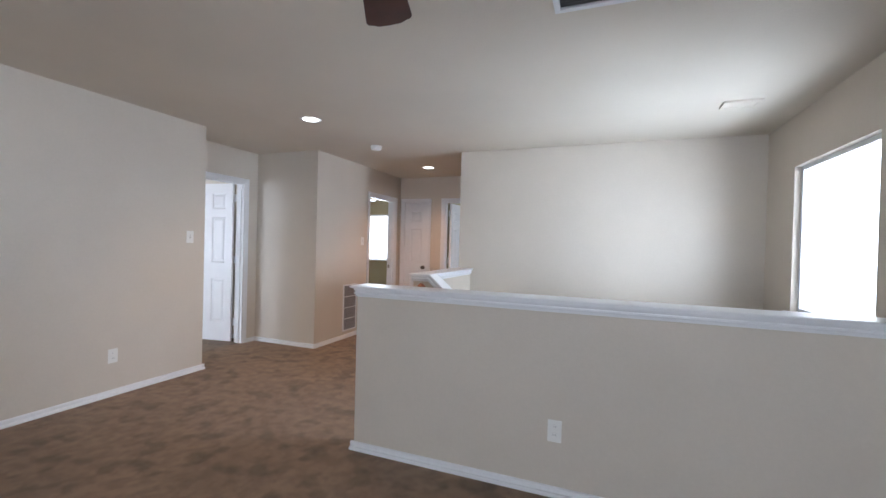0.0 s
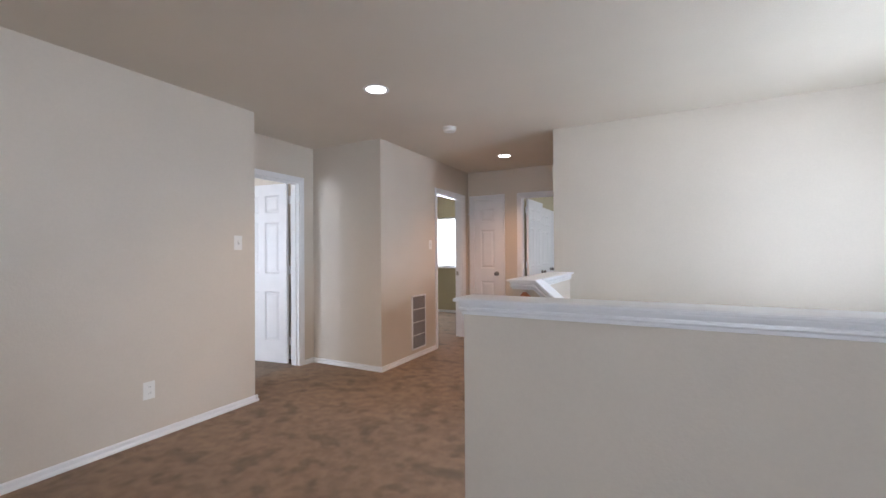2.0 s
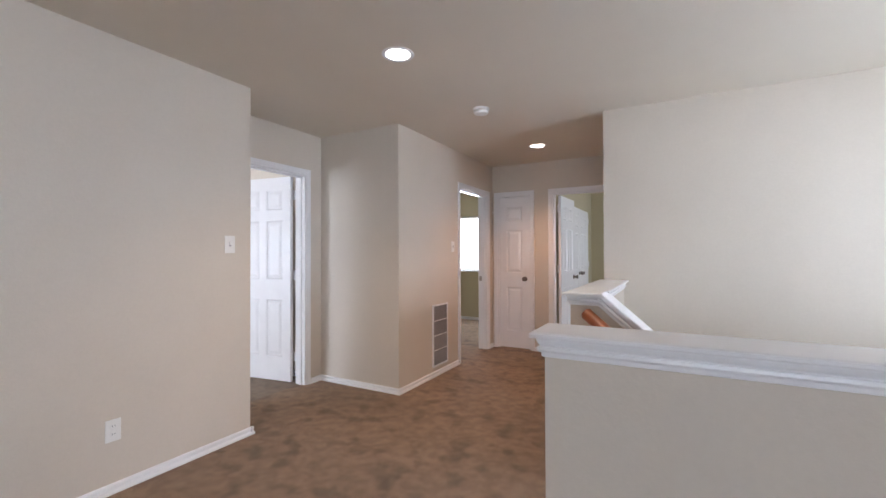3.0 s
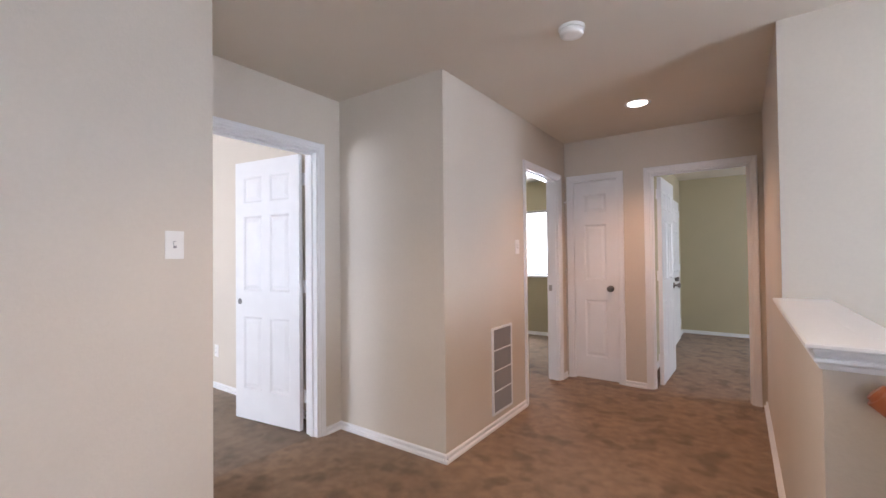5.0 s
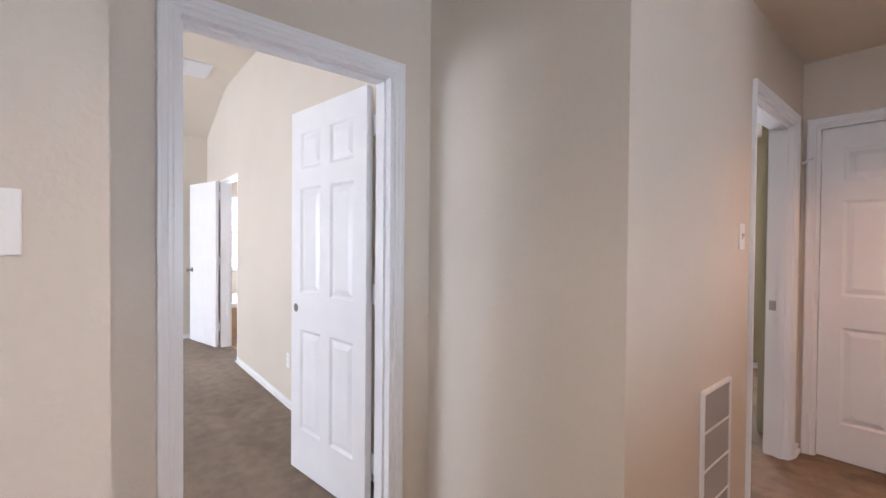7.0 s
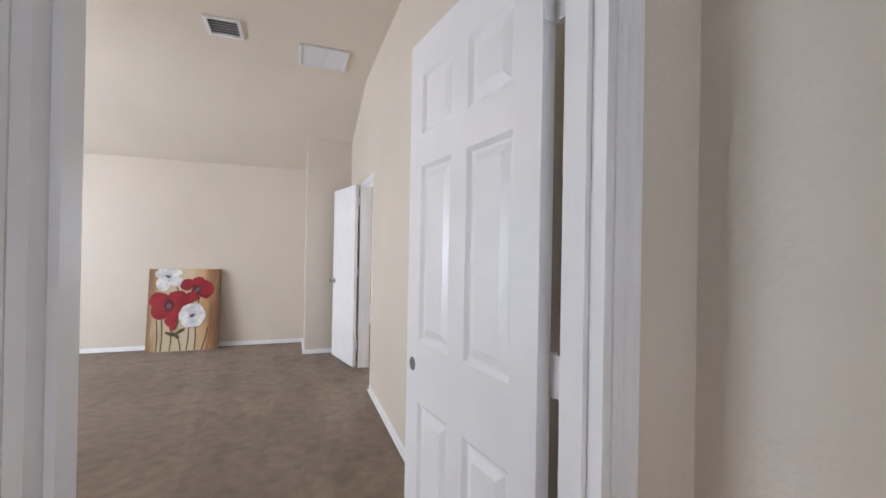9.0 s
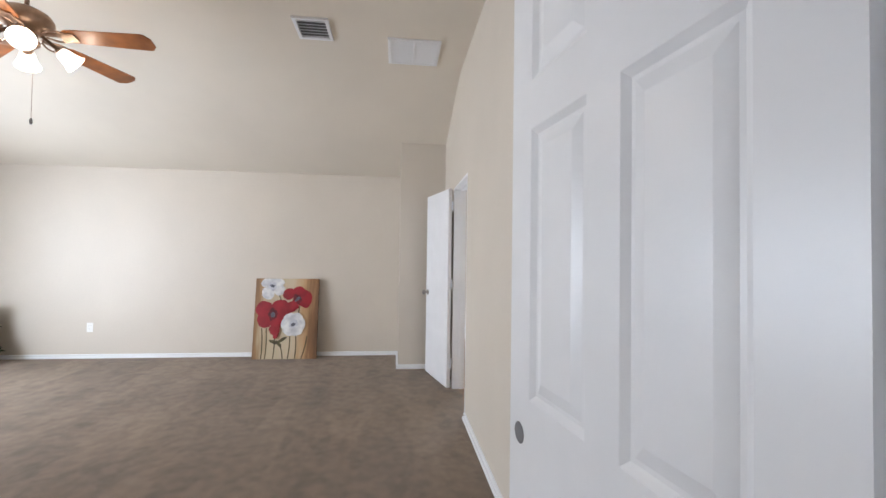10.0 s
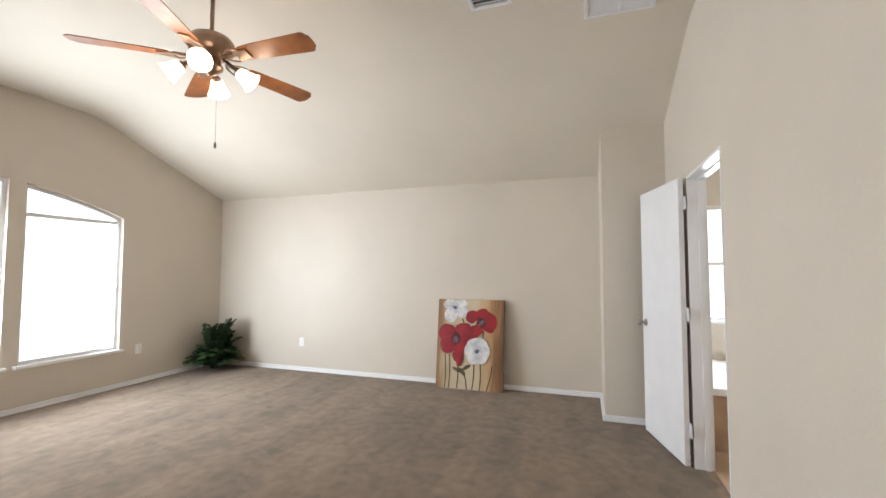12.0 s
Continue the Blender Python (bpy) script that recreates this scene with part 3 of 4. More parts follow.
d1 = door("door_1", "open white six-panel bedroom door in a moulded frame", "y", -3.39, -3.27, D1, -3.325)
door_leaf(d1, 0.69, 2.015, six_panels(0.69, 2.015), Matrix.Translation((-3.442, 5.373, 0.012)) @ Matrix.Rotation(radians(188.2), 4, "Z"), knobs=(), hinge_side=-1)
d2 = door("door_2", "white moulded frame of an open bedroom doorway", "y", -2.437, -2.317, D2, -2.36)
bm = bmesh.new()
box(bm, -2.425, -2.390, D2[1] - 0.0195, D2[1] - 0.0175, 0.90, 0.96)
part("strike_plate", bm, M_METAL, d2, "nickel strike plate")
d3 = door("door_3", "closed narrow white three-panel closet door", "x", 7.82, 7.94, D3, 7.89)
door_leaf(d3, D3[1] - D3[0] - 0.042, 2.0, three_panels(D3[1] - D3[0] - 0.042, 2.0), Matrix.Translation((D3[0] + 0.021, 7.850, 0.012)), metal=M_DARKMETAL, knobs=(-1,), hinge_side=-1)
bm = bmesh.new()
lathe(bm, [(0.006, 0), (0.006, 0.05), (0.010, 0.052), (0.010, 0.062)], 12, Matrix.Translation((D3[0] - 0.012, 7.80, 1.84)) @ Matrix.Rotation(radians(-115), 4, "Y"))
part("hinge_pin_stop", bm, M_TRIM, d3, "white hinge pin door stop", smooth=True)
d4 = door("door_4", "open white panel door to a green bedroom", "x", 7.82, 7.94, D4, 7.87)
door_leaf(d4, 0.70, 2.0, six_panels(0.70, 2.0), Matrix.Translation((D4[0] + 0.058, 7.972, 0.012)) @ Matrix.Rotation(radians(88), 4, "Z"), metal=M_DARKMETAL, hinge_side=1)
d5 = tagged(new("door_5"), "flat white bath door standing wide open", "door", kind="structure")
jambs(d5, "x", 5.57, 5.69, *D5, DH, 5.65)
door_leaf(d5, 0.69, 2.015, [], Matrix.Translation((D5[0] + 0.014, 5.528, 0.012)) @ Matrix.Rotation(radians(194), 4, "Z"), hinge_side=-1)
d6 = tagged(new("door_6"), "pair of white panel closet doors in the green bedroom", "door", kind="structure")
door_leaf(d6, 0.76, 2.0, six_panels(0.76, 2.0), Matrix.Translation((-1.572, 9.06, 0.012)) @ Matrix.Rotation(radians(90), 4, "Z"), metal=M_DARKMETAL, knobs=(-1,), hinge_side=-1)
door_leaf(d6, 0.76, 2.0, six_panels(0.76, 2.0), Matrix.Translation((-1.572, 10.60, 0.012)) @ Matrix.Rotation(radians(-90), 4, "Z"), metal=M_DARKMETAL, knobs=(1,), hinge_side=1)

# ---- windows ----


def window(name, label, axis, c, inward, a, b, z0, top, bar=None, sill=True, thick=0.12):
    """A vinyl window in a wall whose inner face is c and whose room lies towards inward. top: a function of the place along it."""
    ob = tagged(new(name), label, "window", kind="structure")

    def P(s, d, z):
        return (s, c - inward * d, z) if axis == "x" else (c - inward * d, s, z)

    n = 12
    ss = [a + (b - a) * i / n for i in range(n + 1)]
    fw = 0.035

    def ring(o):
        return [(a + o, z0 + o), (b - o, z0 + o)] + [(min(max(s, a + o), b - o), top(s) - o) for s in reversed(ss)]

    bm = bmesh.new()
    loops = [[bm.verts.new(P(s, d, z)) for s, z in ring(o)] for o, d in ((0, 0.045), (fw, 0.045), (fw, 0.085), (0, 0.085))]
    k = len(loops[0])
    for q in range(4):
        u, v = loops[q], loops[(q + 1) % 4]
        for i in range(k):
            bm.faces.new((u[i], u[(i + 1) % k], v[(i + 1) % k], v[i]))
    part("window_frame", bm, M_VINYL, ob, "white vinyl frame")
    bm = bmesh.new()
    bm.faces.new([bm.verts.new(P(s, 0.064, z)) for s, z in ring(fw - 0.004)])
    bm.faces.new([bm.verts.new(P(s, 0.068, z)) for s, z in ring(fw - 0.004)])
    pane = part("pane", bm, M_GLASS, ob, "clear glass")
    pane.visible_shadow = False
    for z in bar or ():
        bm = bmesh.new()
        p, q = P(a + fw, 0.05, z), P(b - fw, 0.08, z + 0.04)
        box(bm, min(p[0], q[0]), max(p[0], q[0]), min(p[1], q[1]), max(p[1], q[1]), p[2], q[2])
        part("transom", bm, M_VINYL, ob, "white vinyl cross bar")
    if sill:
        p, q = P(a - 0.035, -0.042, z0 - 0.026), P(b + 0.035, 0.06, z0 + 0.004)
        part("window_sill", rbox(min(p[0], q[0]), max(p[0], q[0]), min(p[1], q[1]), max(p[1], q[1]), p[2], q[2], 0.004), M_TRIM, ob, "white painted sill")
    return ob


WL = "bright arched white vinyl window with a cross bar"
for i, (a, b) in enumerate(WINS):
    window("window_%d" % (i + 1), WL, "x", -0.30, 1, a, b, 0.44, arch, bar=(1.895,))
window("window_4", "bright white vinyl window above the stairs", "y", 2.41, -1, 4.38, 5.53, 0.85, lambda s: 2.02)
window("window_5", "bright white vinyl bedroom window", "x", 9.80, -1, -4.40, -3.10, 0.94, lambda s: 1.98)
window("window_6", "bright white vinyl bathroom window", "y", FAR, 1, 6.03, 7.05, 0.86, lambda s: 2.03, bar=(1.42,))

window("window_7", "white vinyl window in the loft back wall", "x", -2.20, 1, -0.1, 2.3, 0.80, lambda s: 2.12)
window("window_8", "white vinyl window in the green bedroom", "y", 2.41, -1, 8.7, 10.1, 0.85, lambda s: 1.95)


def backdrop(x0, x1, y0, y1, z0, z1):
    bm = bmesh.new()
    box(bm, x0, x1, y0, y1, z0, z1)
    tagged(part("backdrop", bm, M_SKY), "overexposed bright sky outside the window", "sky", kind="structure")


backdrop(-9.6, -3.0, -1.25, -1.2, -1.0, 4.5)
backdrop(3.3, 3.35, 3.0, 14.0, -1.0, 4.5)
backdrop(-3.5, 4.0, -3.25, -3.2, -1.0, 4.5)
backdrop(-5.6, -2.0, 10.6, 10.65, -0.5, 3.2)
backdrop(-9.95, -9.9, 5.2, 8.2, -0.5, 3.5)

# ---- wall fittings ----


def plate_thing(name, label, category, at, out, kind):
    """A cover plate centred at a point of a wall, out: the wall's outward direction."""
    o = Vector((*out, 0))
    m = Matrix.Translation(at) @ Vector((0, -1, 0)).rotation_difference(o).to_matrix().to_4x4()
    if abs(o.y - 1) < 1e-6:
        m = Matrix.Translation(at) @ Matrix.Rotation(math.pi, 4, "Z")
    ob = tagged(new(name), label, category)
    part("cover_plate", rbox(-0.0365, 0.0365, -0.006, 0, -0.0585, 0.0585, 0.0035, 2), M_PLATE, ob)
    if kind == "switch":
        part("toggle", rbox(-0.005, 0.005, -0.016, -0.004, -0.004, 0.014, 0.002), M_PLATE, ob, "white toggle lever")
        # Raised grey box: the slot's shade is put into its colour.
        bm = bmesh.new()
        box(bm, -0.006, 0.006, -0.0068, -0.005, -0.013, 0.016)
        part("slot", bm, M_SLAT, ob, "toggle slot with its shade painted grey")
    else:
        for z in (-0.021, 0.021):
            bm = bmesh.new()
            lathe(bm, [(0.0165, 0), (0.0165, 0.003), (0.015, 0.004)], 20, Matrix.Translation((0, -0.005, z)) @ Matrix.Rotation(radians(90), 4, "X"))
            sock = part("socket", bm, M_PLATE, ob, "white receptacle face")
            for x in (-0.006, 0.006):
                # Uncut slots: small boxes coloured dark for the shade within.
                bm = bmesh.new()
                box(bm, x - 0.001, x + 0.001, -0.0098, -0.0085, z - 0.001, z + 0.008)
                part("slot", bm, M_HOLE_SHADE, sock, "contact slot with its shade painted dark")
    for z in ((-0.042, 0.042) if kind == "switch" else (0,)):
        bm = bmesh.new()
        lathe(bm, [(0.003, 0), (0.003, 0.0015)], 10, Matrix.Translation((0, -0.0058, z)) @ Matrix.Rotation(radians(90), 4, "X"))
        part("screw", bm, M_PLATE, ob)
    ob.matrix_basis = m
    return ob


SW = "white toggle light switch plate on the beige wall"
OU = "white duplex outlet plate low on the beige wall"
plate_thing("light_switch", SW, "switch", (-2.757, 4.252, 1.33), (1, 0), "switch")
plate_thing("light_switch", SW, "switch", (-2.317, 6.64, 1.34), (1, 0), "switch")
for at, out in (((-2.757, 3.585, 0.33), (1, 0)), ((0.787, 3.64, 0.345), (0, -1)), ((FAR, 1.17, 0.385), (1, 0)), ((-7.74, -0.30, 0.41), (0, 1)), ((-5.05, 5.57, 0.36), (0, -1))):
    plate_thing("outlet", OU, "outlet", at, out, "outlet")


def return_grille():
    """Tall return-air grille in the hall wall: four fields of fine louvres."""
    ob = tagged(new("return_air_grille"), "tall white return air grille with four grey louvred fields", "vent")
    x, y0, y1, z0, z1 = -2.317, 6.185, 6.505, 0.095, 0.735
    # No duct is cut: a dark plate paints the shade behind the louvres.
    bm = bmesh.new()
    box(bm, x + 0.0005, x + 0.002, y0 + 0.01, y1 - 0.01, z0 + 0.01, z1 - 0.01)
    part("backing", bm, M_HOLE_SHADE, ob, "dark plate painted as the shade behind the louvres")
    fr = 0.017
    for p, q, u, v in ((y0, y1, z0, z0 + fr), (y0, y1, z1 - fr, z1), (y0, y0 + fr, z0 + fr, z1 - fr), (y1 - fr, y1, z0 + fr, z1 - fr)):
        part("frame", rbox(x, x + 0.014, p, q, u, v, 0.003), M_TRIM, ob)
    step = (z1 - z0 - 2 * fr) / 4
    for i in range(1, 4):
        z = z0 + fr + i * step
        part("crossbar", rbox(x, x + 0.013, y0 + fr, y1 - fr, z - 0.005, z + 0.005, 0.002), M_TRIM, ob)
    bm = bmesh.new()
    box(bm, -0.0006, 0.0006, y0 + fr, y1 - fr, -0.006, 0.006, Matrix.Rotation(radians(-40), 4, "Y"))
    first = part("slat", bm, M_SLAT, ob)
    n = 44
    for i in range(n):
        o = first if i == 0 else new("slat", first.data)
        o.parent = ob
        o.location = (x + 0.007, 0, z0 + fr + (i + 0.5) * (z1 - z0 - 2 * fr) / n)


return_grille()


def ceiling_vent(label, x0, x1, y0, y1, z, fields, slats, along="y", slat_mat=None, back=None, tilt=35, depth=0.016, edge=None):
    ob = tagged(new("ceiling_vent"), label, "vent")
    fr = 0.028
    # Plate on the uncut ceiling; its colour stands for the shade between slats.
    bm = bmesh.new()
    box(bm, x0 + 0.01, x1 - 0.01, y0 + 0.01, y1 - 0.01, z - 0.003, z - 0.001)
    part("backing", bm, back or M_HOLE_SHADE, ob, "flat plate in place of the shaded opening behind the slats")
    for a, b, c, d in ((x0, x1, y0, y0 + fr), (x0, x1, y1 - fr, y1), (x0, x0 + fr, y0 + fr, y1 - fr), (x1 - fr, x1, y0 + fr, y1 - fr)):
        part("frame", rbox(a, b, c, d, z - 0.018, z, 0.004), edge or M_TRIM, ob)
    for i in range(1, fields):
        if along == "y":
            y = y0 + (y1 - y0) * i / fields
            part("crossbar", rbox(x0 + fr, x1 - fr, y - 0.009, y + 0.009, z - 0.017, z, 0.002), M_TRIM, ob)
        else:
            x = x0 + (x1 - x0) * i / fields
            part("crossbar", rbox(x - 0.009, x + 0.009, y0 + fr, y1 - fr, z - 0.017, z, 0.002), M_TRIM, ob)
    first = None
    for i in range(slats):
        s = (i + 0.5) / slats
        if first is None:
            bm = bmesh.new()
            if along == "y":
                box(bm, -depth / 2, depth / 2, y0 + fr, y1 - fr, -0.0007, 0.0007, Matrix.Rotation(radians(tilt), 4, "Y"))
            else:
                box(bm, x0 + fr, x1 - fr, -depth / 2, depth / 2, -0.0007, 0.0007, Matrix.Rotation(radians(tilt), 4, "X"))
            first = part("slat", bm, slat_mat or M_TRIM, ob)
            o = first
        else:
            o = new("slat", first.data)
            o.parent = ob
        o.location = (x0 + fr + s * (x1 - x0 - 2 * fr), 0, z - 0.010) if along == "y" else (0, y0 + fr + s * (y1 - y0 - 2 * fr), z - 0.010)
    return ob


ceiling_vent("white ceiling supply register with dark slots", -6.64, -6.33, 4.18, 4.45, PEAK, 1, 6, "y", depth=0.030, tilt=22)
ceiling_vent("white square ceiling return grille in two fields", -6.97, -6.54, 4.89, 5.33, PEAK, 2, 26, "y", slat_mat=M_TRIM, back=M_SLAT, tilt=-25, depth=0.015)
ceiling_vent("white ceiling return grille with dark fields", 0.76, 1.36, 2.80, 3.395, H, 2, 26, "x", slat_mat=M_SLAT, tilt=30, depth=0.012)
ceiling_vent("small white ceiling supply register by the stair window", 1.80, 2.05, 5.02, 5.18, H, 1, 6, "x", depth=0.030, tilt=-8, back=M_CEIL, slat_mat=M_CEIL, edge=M_CEIL)


def downlight(x, y):
    ob = tagged(new("downlight"), "lit recessed downlight with a white trim ring", "light")
    bm = bmesh.new()
    lathe(bm, [(0.072, H - 0.001), (0.078, H - 0.006), (0.092, H - 0.005), (0.096, H - 0.001)], 32, Matrix.Translation((x, y, 0)), cap=False)
    part("trim_ring", bm, M_TRIM, ob, smooth=True)
    bm = bmesh.new()
    lathe(bm, [(0.0005, H - 0.006), (0.05, H - 0.005), (0.074, H - 0.0015)], 32, Matrix.Translation((x, y, 0)))
    part("lens", bm, M_LENS, ob, "glowing lens", smooth=True)


downlight(-1.554, 4.505)
downlight(-1.447, 6.99)


def smoke_alarm(x, y):
    ob = tagged(new("smoke_alarm"), "round white smoke alarm on the ceiling", "smoke alarm")
    bm = bmesh.new()
    lathe(bm, [(0.066, H), (0.066, H - 0.012), (0.062, H - 0.014)], 32, Matrix.Translation((x, y, 0)))
    part("base", bm, M_PLATE, ob, smooth=False)
    bm = bmesh.new()
    lathe(bm, [(0.060, H - 0.013), (0.060, H - 0.034), (0.054, H - 0.042), (0.030, H - 0.045), (0.0005, H - 0.045)], 32, Matrix.Translation((x, y, 0)))
    part("cover", bm, M_PLATE, ob, smooth=True)


smoke_alarm(-1.506, 5.603)


def handrail():
    ob = tagged(new("handrail"), "reddish varnished wooden handrail sloping down the stairs", "handrail")
    bm = bmesh.new()
    prof = [(0.026 * math.cos(a), 0.033 * math.sin(a)) for a in [2 * math.pi * i / 16 for i in range(16)]]
    p = Vector((-0.568, HY - 0.060, 0.948))
    extrude(bm, prof, p, p + down * 3.2, (0, 1, 0), nup)
    bmesh.ops.bevel(bm, geom=[e for e in bm.edges if any(len(f.verts) > 4 for f in e.link_faces)], offset=0.010, segments=3, affect="EDGES")
    part("rail", bm, M_RAIL, ob, smooth=True)
    for d in (0.30, 1.5, 2.7):
        q = p + down * d
        bm = bmesh.new()
        box(bm, q.x - 0.012, q.x + 0.012, HY - 0.06, HY + 0.002, q.z - 0.055, q.z - 0.035)
        box(bm, q.x - 0.010, q.x + 0.010, HY - 0.07, HY - 0.05, q.z - 0.05, q.z - 0.02)
        part("bracket", bm, M_METAL, ob, "metal wall bracket")


handrail()

# ---- ceiling fans ----


def blade_mesh(r0, r1, w0, w1, mdl=0.006):
    """A long blade with a gently clipped tip, along x."""
    bm = bmesh.new()
    c = 0.040
    pts = [(r0, -w0 * 0.8), (r0 + 0.02, -w0), (r0 + 0.08, -w0 * 1.12), (r1 - c, -w1), (r1 - c * 0.55, -w1 * 0.93), (r1 - 0.014, -w1 * 0.70), (r1, -w1 * 0.52), (r1 + 0.003, 0)]
    pts += [(x, -y) for x, y in reversed(pts[:-1])]
    a = [bm.verts.new((x, y, -mdl / 2)) for x, y in pts]
    b = [bm.verts.new((x, y, mdl / 2)) for x, y in pts]
    bm.faces.new(a)
    bm.faces.new(b)
    for i in range(len(pts)):
        j = (i + 1) % len(pts)
        bm.faces.new((a[i], a[j], b[j], b[i]))
    return bm


def fan(label, x, y, zb, ceil_z, r, angle0, blade_mat, metal, shades, chain, wd=0.072):
    ob = tagged(new("ceiling_fan"), label, "ceiling fan")
    T = Matrix.Translation((x, y, 0))
    bm = bmesh.new()
    lathe(bm, [(0.012, zb + 0.12), (0.012, ceil_z - 0.05)], 14, T)
    part("downrod", bm, metal, ob, smooth=True)
    bm = bmesh.new()
    lathe(bm, [(0.02, ceil_z - 0.075), (0.05, ceil_z - 0.055), (0.068, ceil_z - 0.02), (0.07, ceil_z)], 28, T)
    part("canopy", bm, metal, ob, smooth=True)
    bm = bmesh.new()
    lathe(bm, [(0.015, zb + 0.165), (0.03, zb + 0.150), (0.075, zb + 0.142), (0.112, zb + 0.122), (0.130, zb + 0.095), (0.134, zb + 0.075), (0.124, zb + 0.055), (0.122, zb + 0.045), (0.092, zb + 0.025), (0.075, zb + 0.005), (0.06, zb)], 36, T)
    part("motor_housing", bm, metal, ob, smooth=True)
    bm = bmesh.new()
    lathe(bm, [(0.055, zb + 0.005), (0.055, zb - 0.035), (0.068, zb - 0.045), (0.068, zb - 0.060), (0.04, zb - 0.085), (0.015, zb - 0.10), (0.0005, zb - 0.105)], 28, T)
    part("switch_housing", bm, metal, ob, smooth=True)
    first = arm1 = None
    for k in range(5):
        A = T @ Matrix.Rotation(radians(angle0 + 72 * k), 4, "Z")
        m = A @ Matrix.Translation((0, 0, zb)) @ Matrix.Rotation(radians(-12), 4, "X")
        if first is None:
            first = part("blade", blade_mesh(0.215, r, 0.052, wd), blade_mat, ob)
            bm = bmesh.new()
            box(bm, 0.095, 0.20, -0.012, 0.012, -0.004, 0.010)
            box(bm, 0.19, 0.275, -0.034, 0.034, -0.012, -0.004)
            for yy in (-0.030, 0.030):
                lathe(bm, [(0.016, -0.013), (0.016, -0.003)], 12, Matrix.Translation((0.20, yy, 0)))
            for sd in (-1, 1):
                turns = [(0.10 + 0.155 * i / 10, sd * (0.014 + 0.034 * math.sin(math.pi * i / 10))) for i in range(11)]
                for (xa, ya), (xb, yb) in zip(turns, turns[1:]):
                    d = Vector((xb - xa, yb - ya, 0))
                    lathe(bm, [(0.0055, 0), (0.0055, d.length + 0.002)], 8, Matrix.Translation((xa, ya, -0.008)) @ Vector((0, 0, 1)).rotation_difference(d).to_matrix().to_4x4())
            arm1 = part("blade_arm", bm, metal, ob)
            o, q = first, arm1
        else:
            o, q = new("blade", first.data), new("blade_arm", arm1.data)
            o.parent = q.parent = ob
        o.matrix_basis = m
        q.matrix_basis = m
    if shades:
        for k in range(4):
            A = T @ Matrix.Rotation(radians(35 + 90 * k), 4, "Z") @ Matrix.Translation((0.115, 0, zb - 0.030)) @ Matrix.Rotation(radians(-52), 4, "Y")
            bm = bmesh.new()
            lathe(bm, [(0.010, 0.065), (0.012, -0.03), (0.024, -0.035), (0.026, -0.055)], 16, A)
            lamp_arm = part("lamp_arm", bm, metal, ob, smooth=True)
            bm = bmesh.new()
            lathe(bm, [(0.025, -0.05), (0.034, -0.057), (0.040, -0.076), (0.045, -0.102), (0.055, -0.130), (0.065, -0.148), (0.062, -0.148), (0.042, -0.102), (0.023, -0.055)], 28, A, cap=False)
            part("shade", bm, M_SHADE, ob, "glowing frosted glass tulip shade", smooth=True)
            bm = bmesh.new()
            lathe(bm, [(0.010, -0.05), (0.022, -0.085), (0.027, -0.105), (0.022, -0.125), (0.0005, -0.132)], 16, A)
            part("bulb", bm, M_LENS, ob, "lit bulb", smooth=True)
            point_lamp("fan_bulb_light", A @ Vector((0, 0, -0.185)), 2.6, WARM, 0.05)
    if chain:
        bm = bmesh.new()
        lathe(bm, [(0.0012, chain + 0.03), (0.0012, zb - 0.09)], 6, Matrix.Translation((x - 0.02, y + 0.03, 0)))
        ch = part("pull_chain", bm, metal, ob)
        bm = bmesh.new()
        lathe(bm, [(0.002, chain + 0.035), (0.007, chain + 0.025), (0.008, chain + 0.005), (0.004, chain - 0.005)], 12, Matrix.Translation((x - 0.02, y + 0.03, 0)))
        part("pull_weight", bm, M_DARKMETAL, ch, "dark pull weight", smooth=True)
    return ob


fan("oak-bladed ceiling fan with four lit frosted shades", -5.90, 2.76, 2.628, PEAK, 0.70, 20, M_OAK, M_BRONZE, True, 2.09)
fan("dark mahogany-bladed ceiling fan in the loft", 0.45, 2.20, 2.17, H, 0.64, 112, M_MAHOG, M_BRONZE, False, None, 0.088)
fan("dark-bladed ceiling fan in the green bedroom", -3.85, 8.3, 2.17, H, 0.66, 36, M_MAHOG, M_BRONZE, False, None)

# ---- painting ----


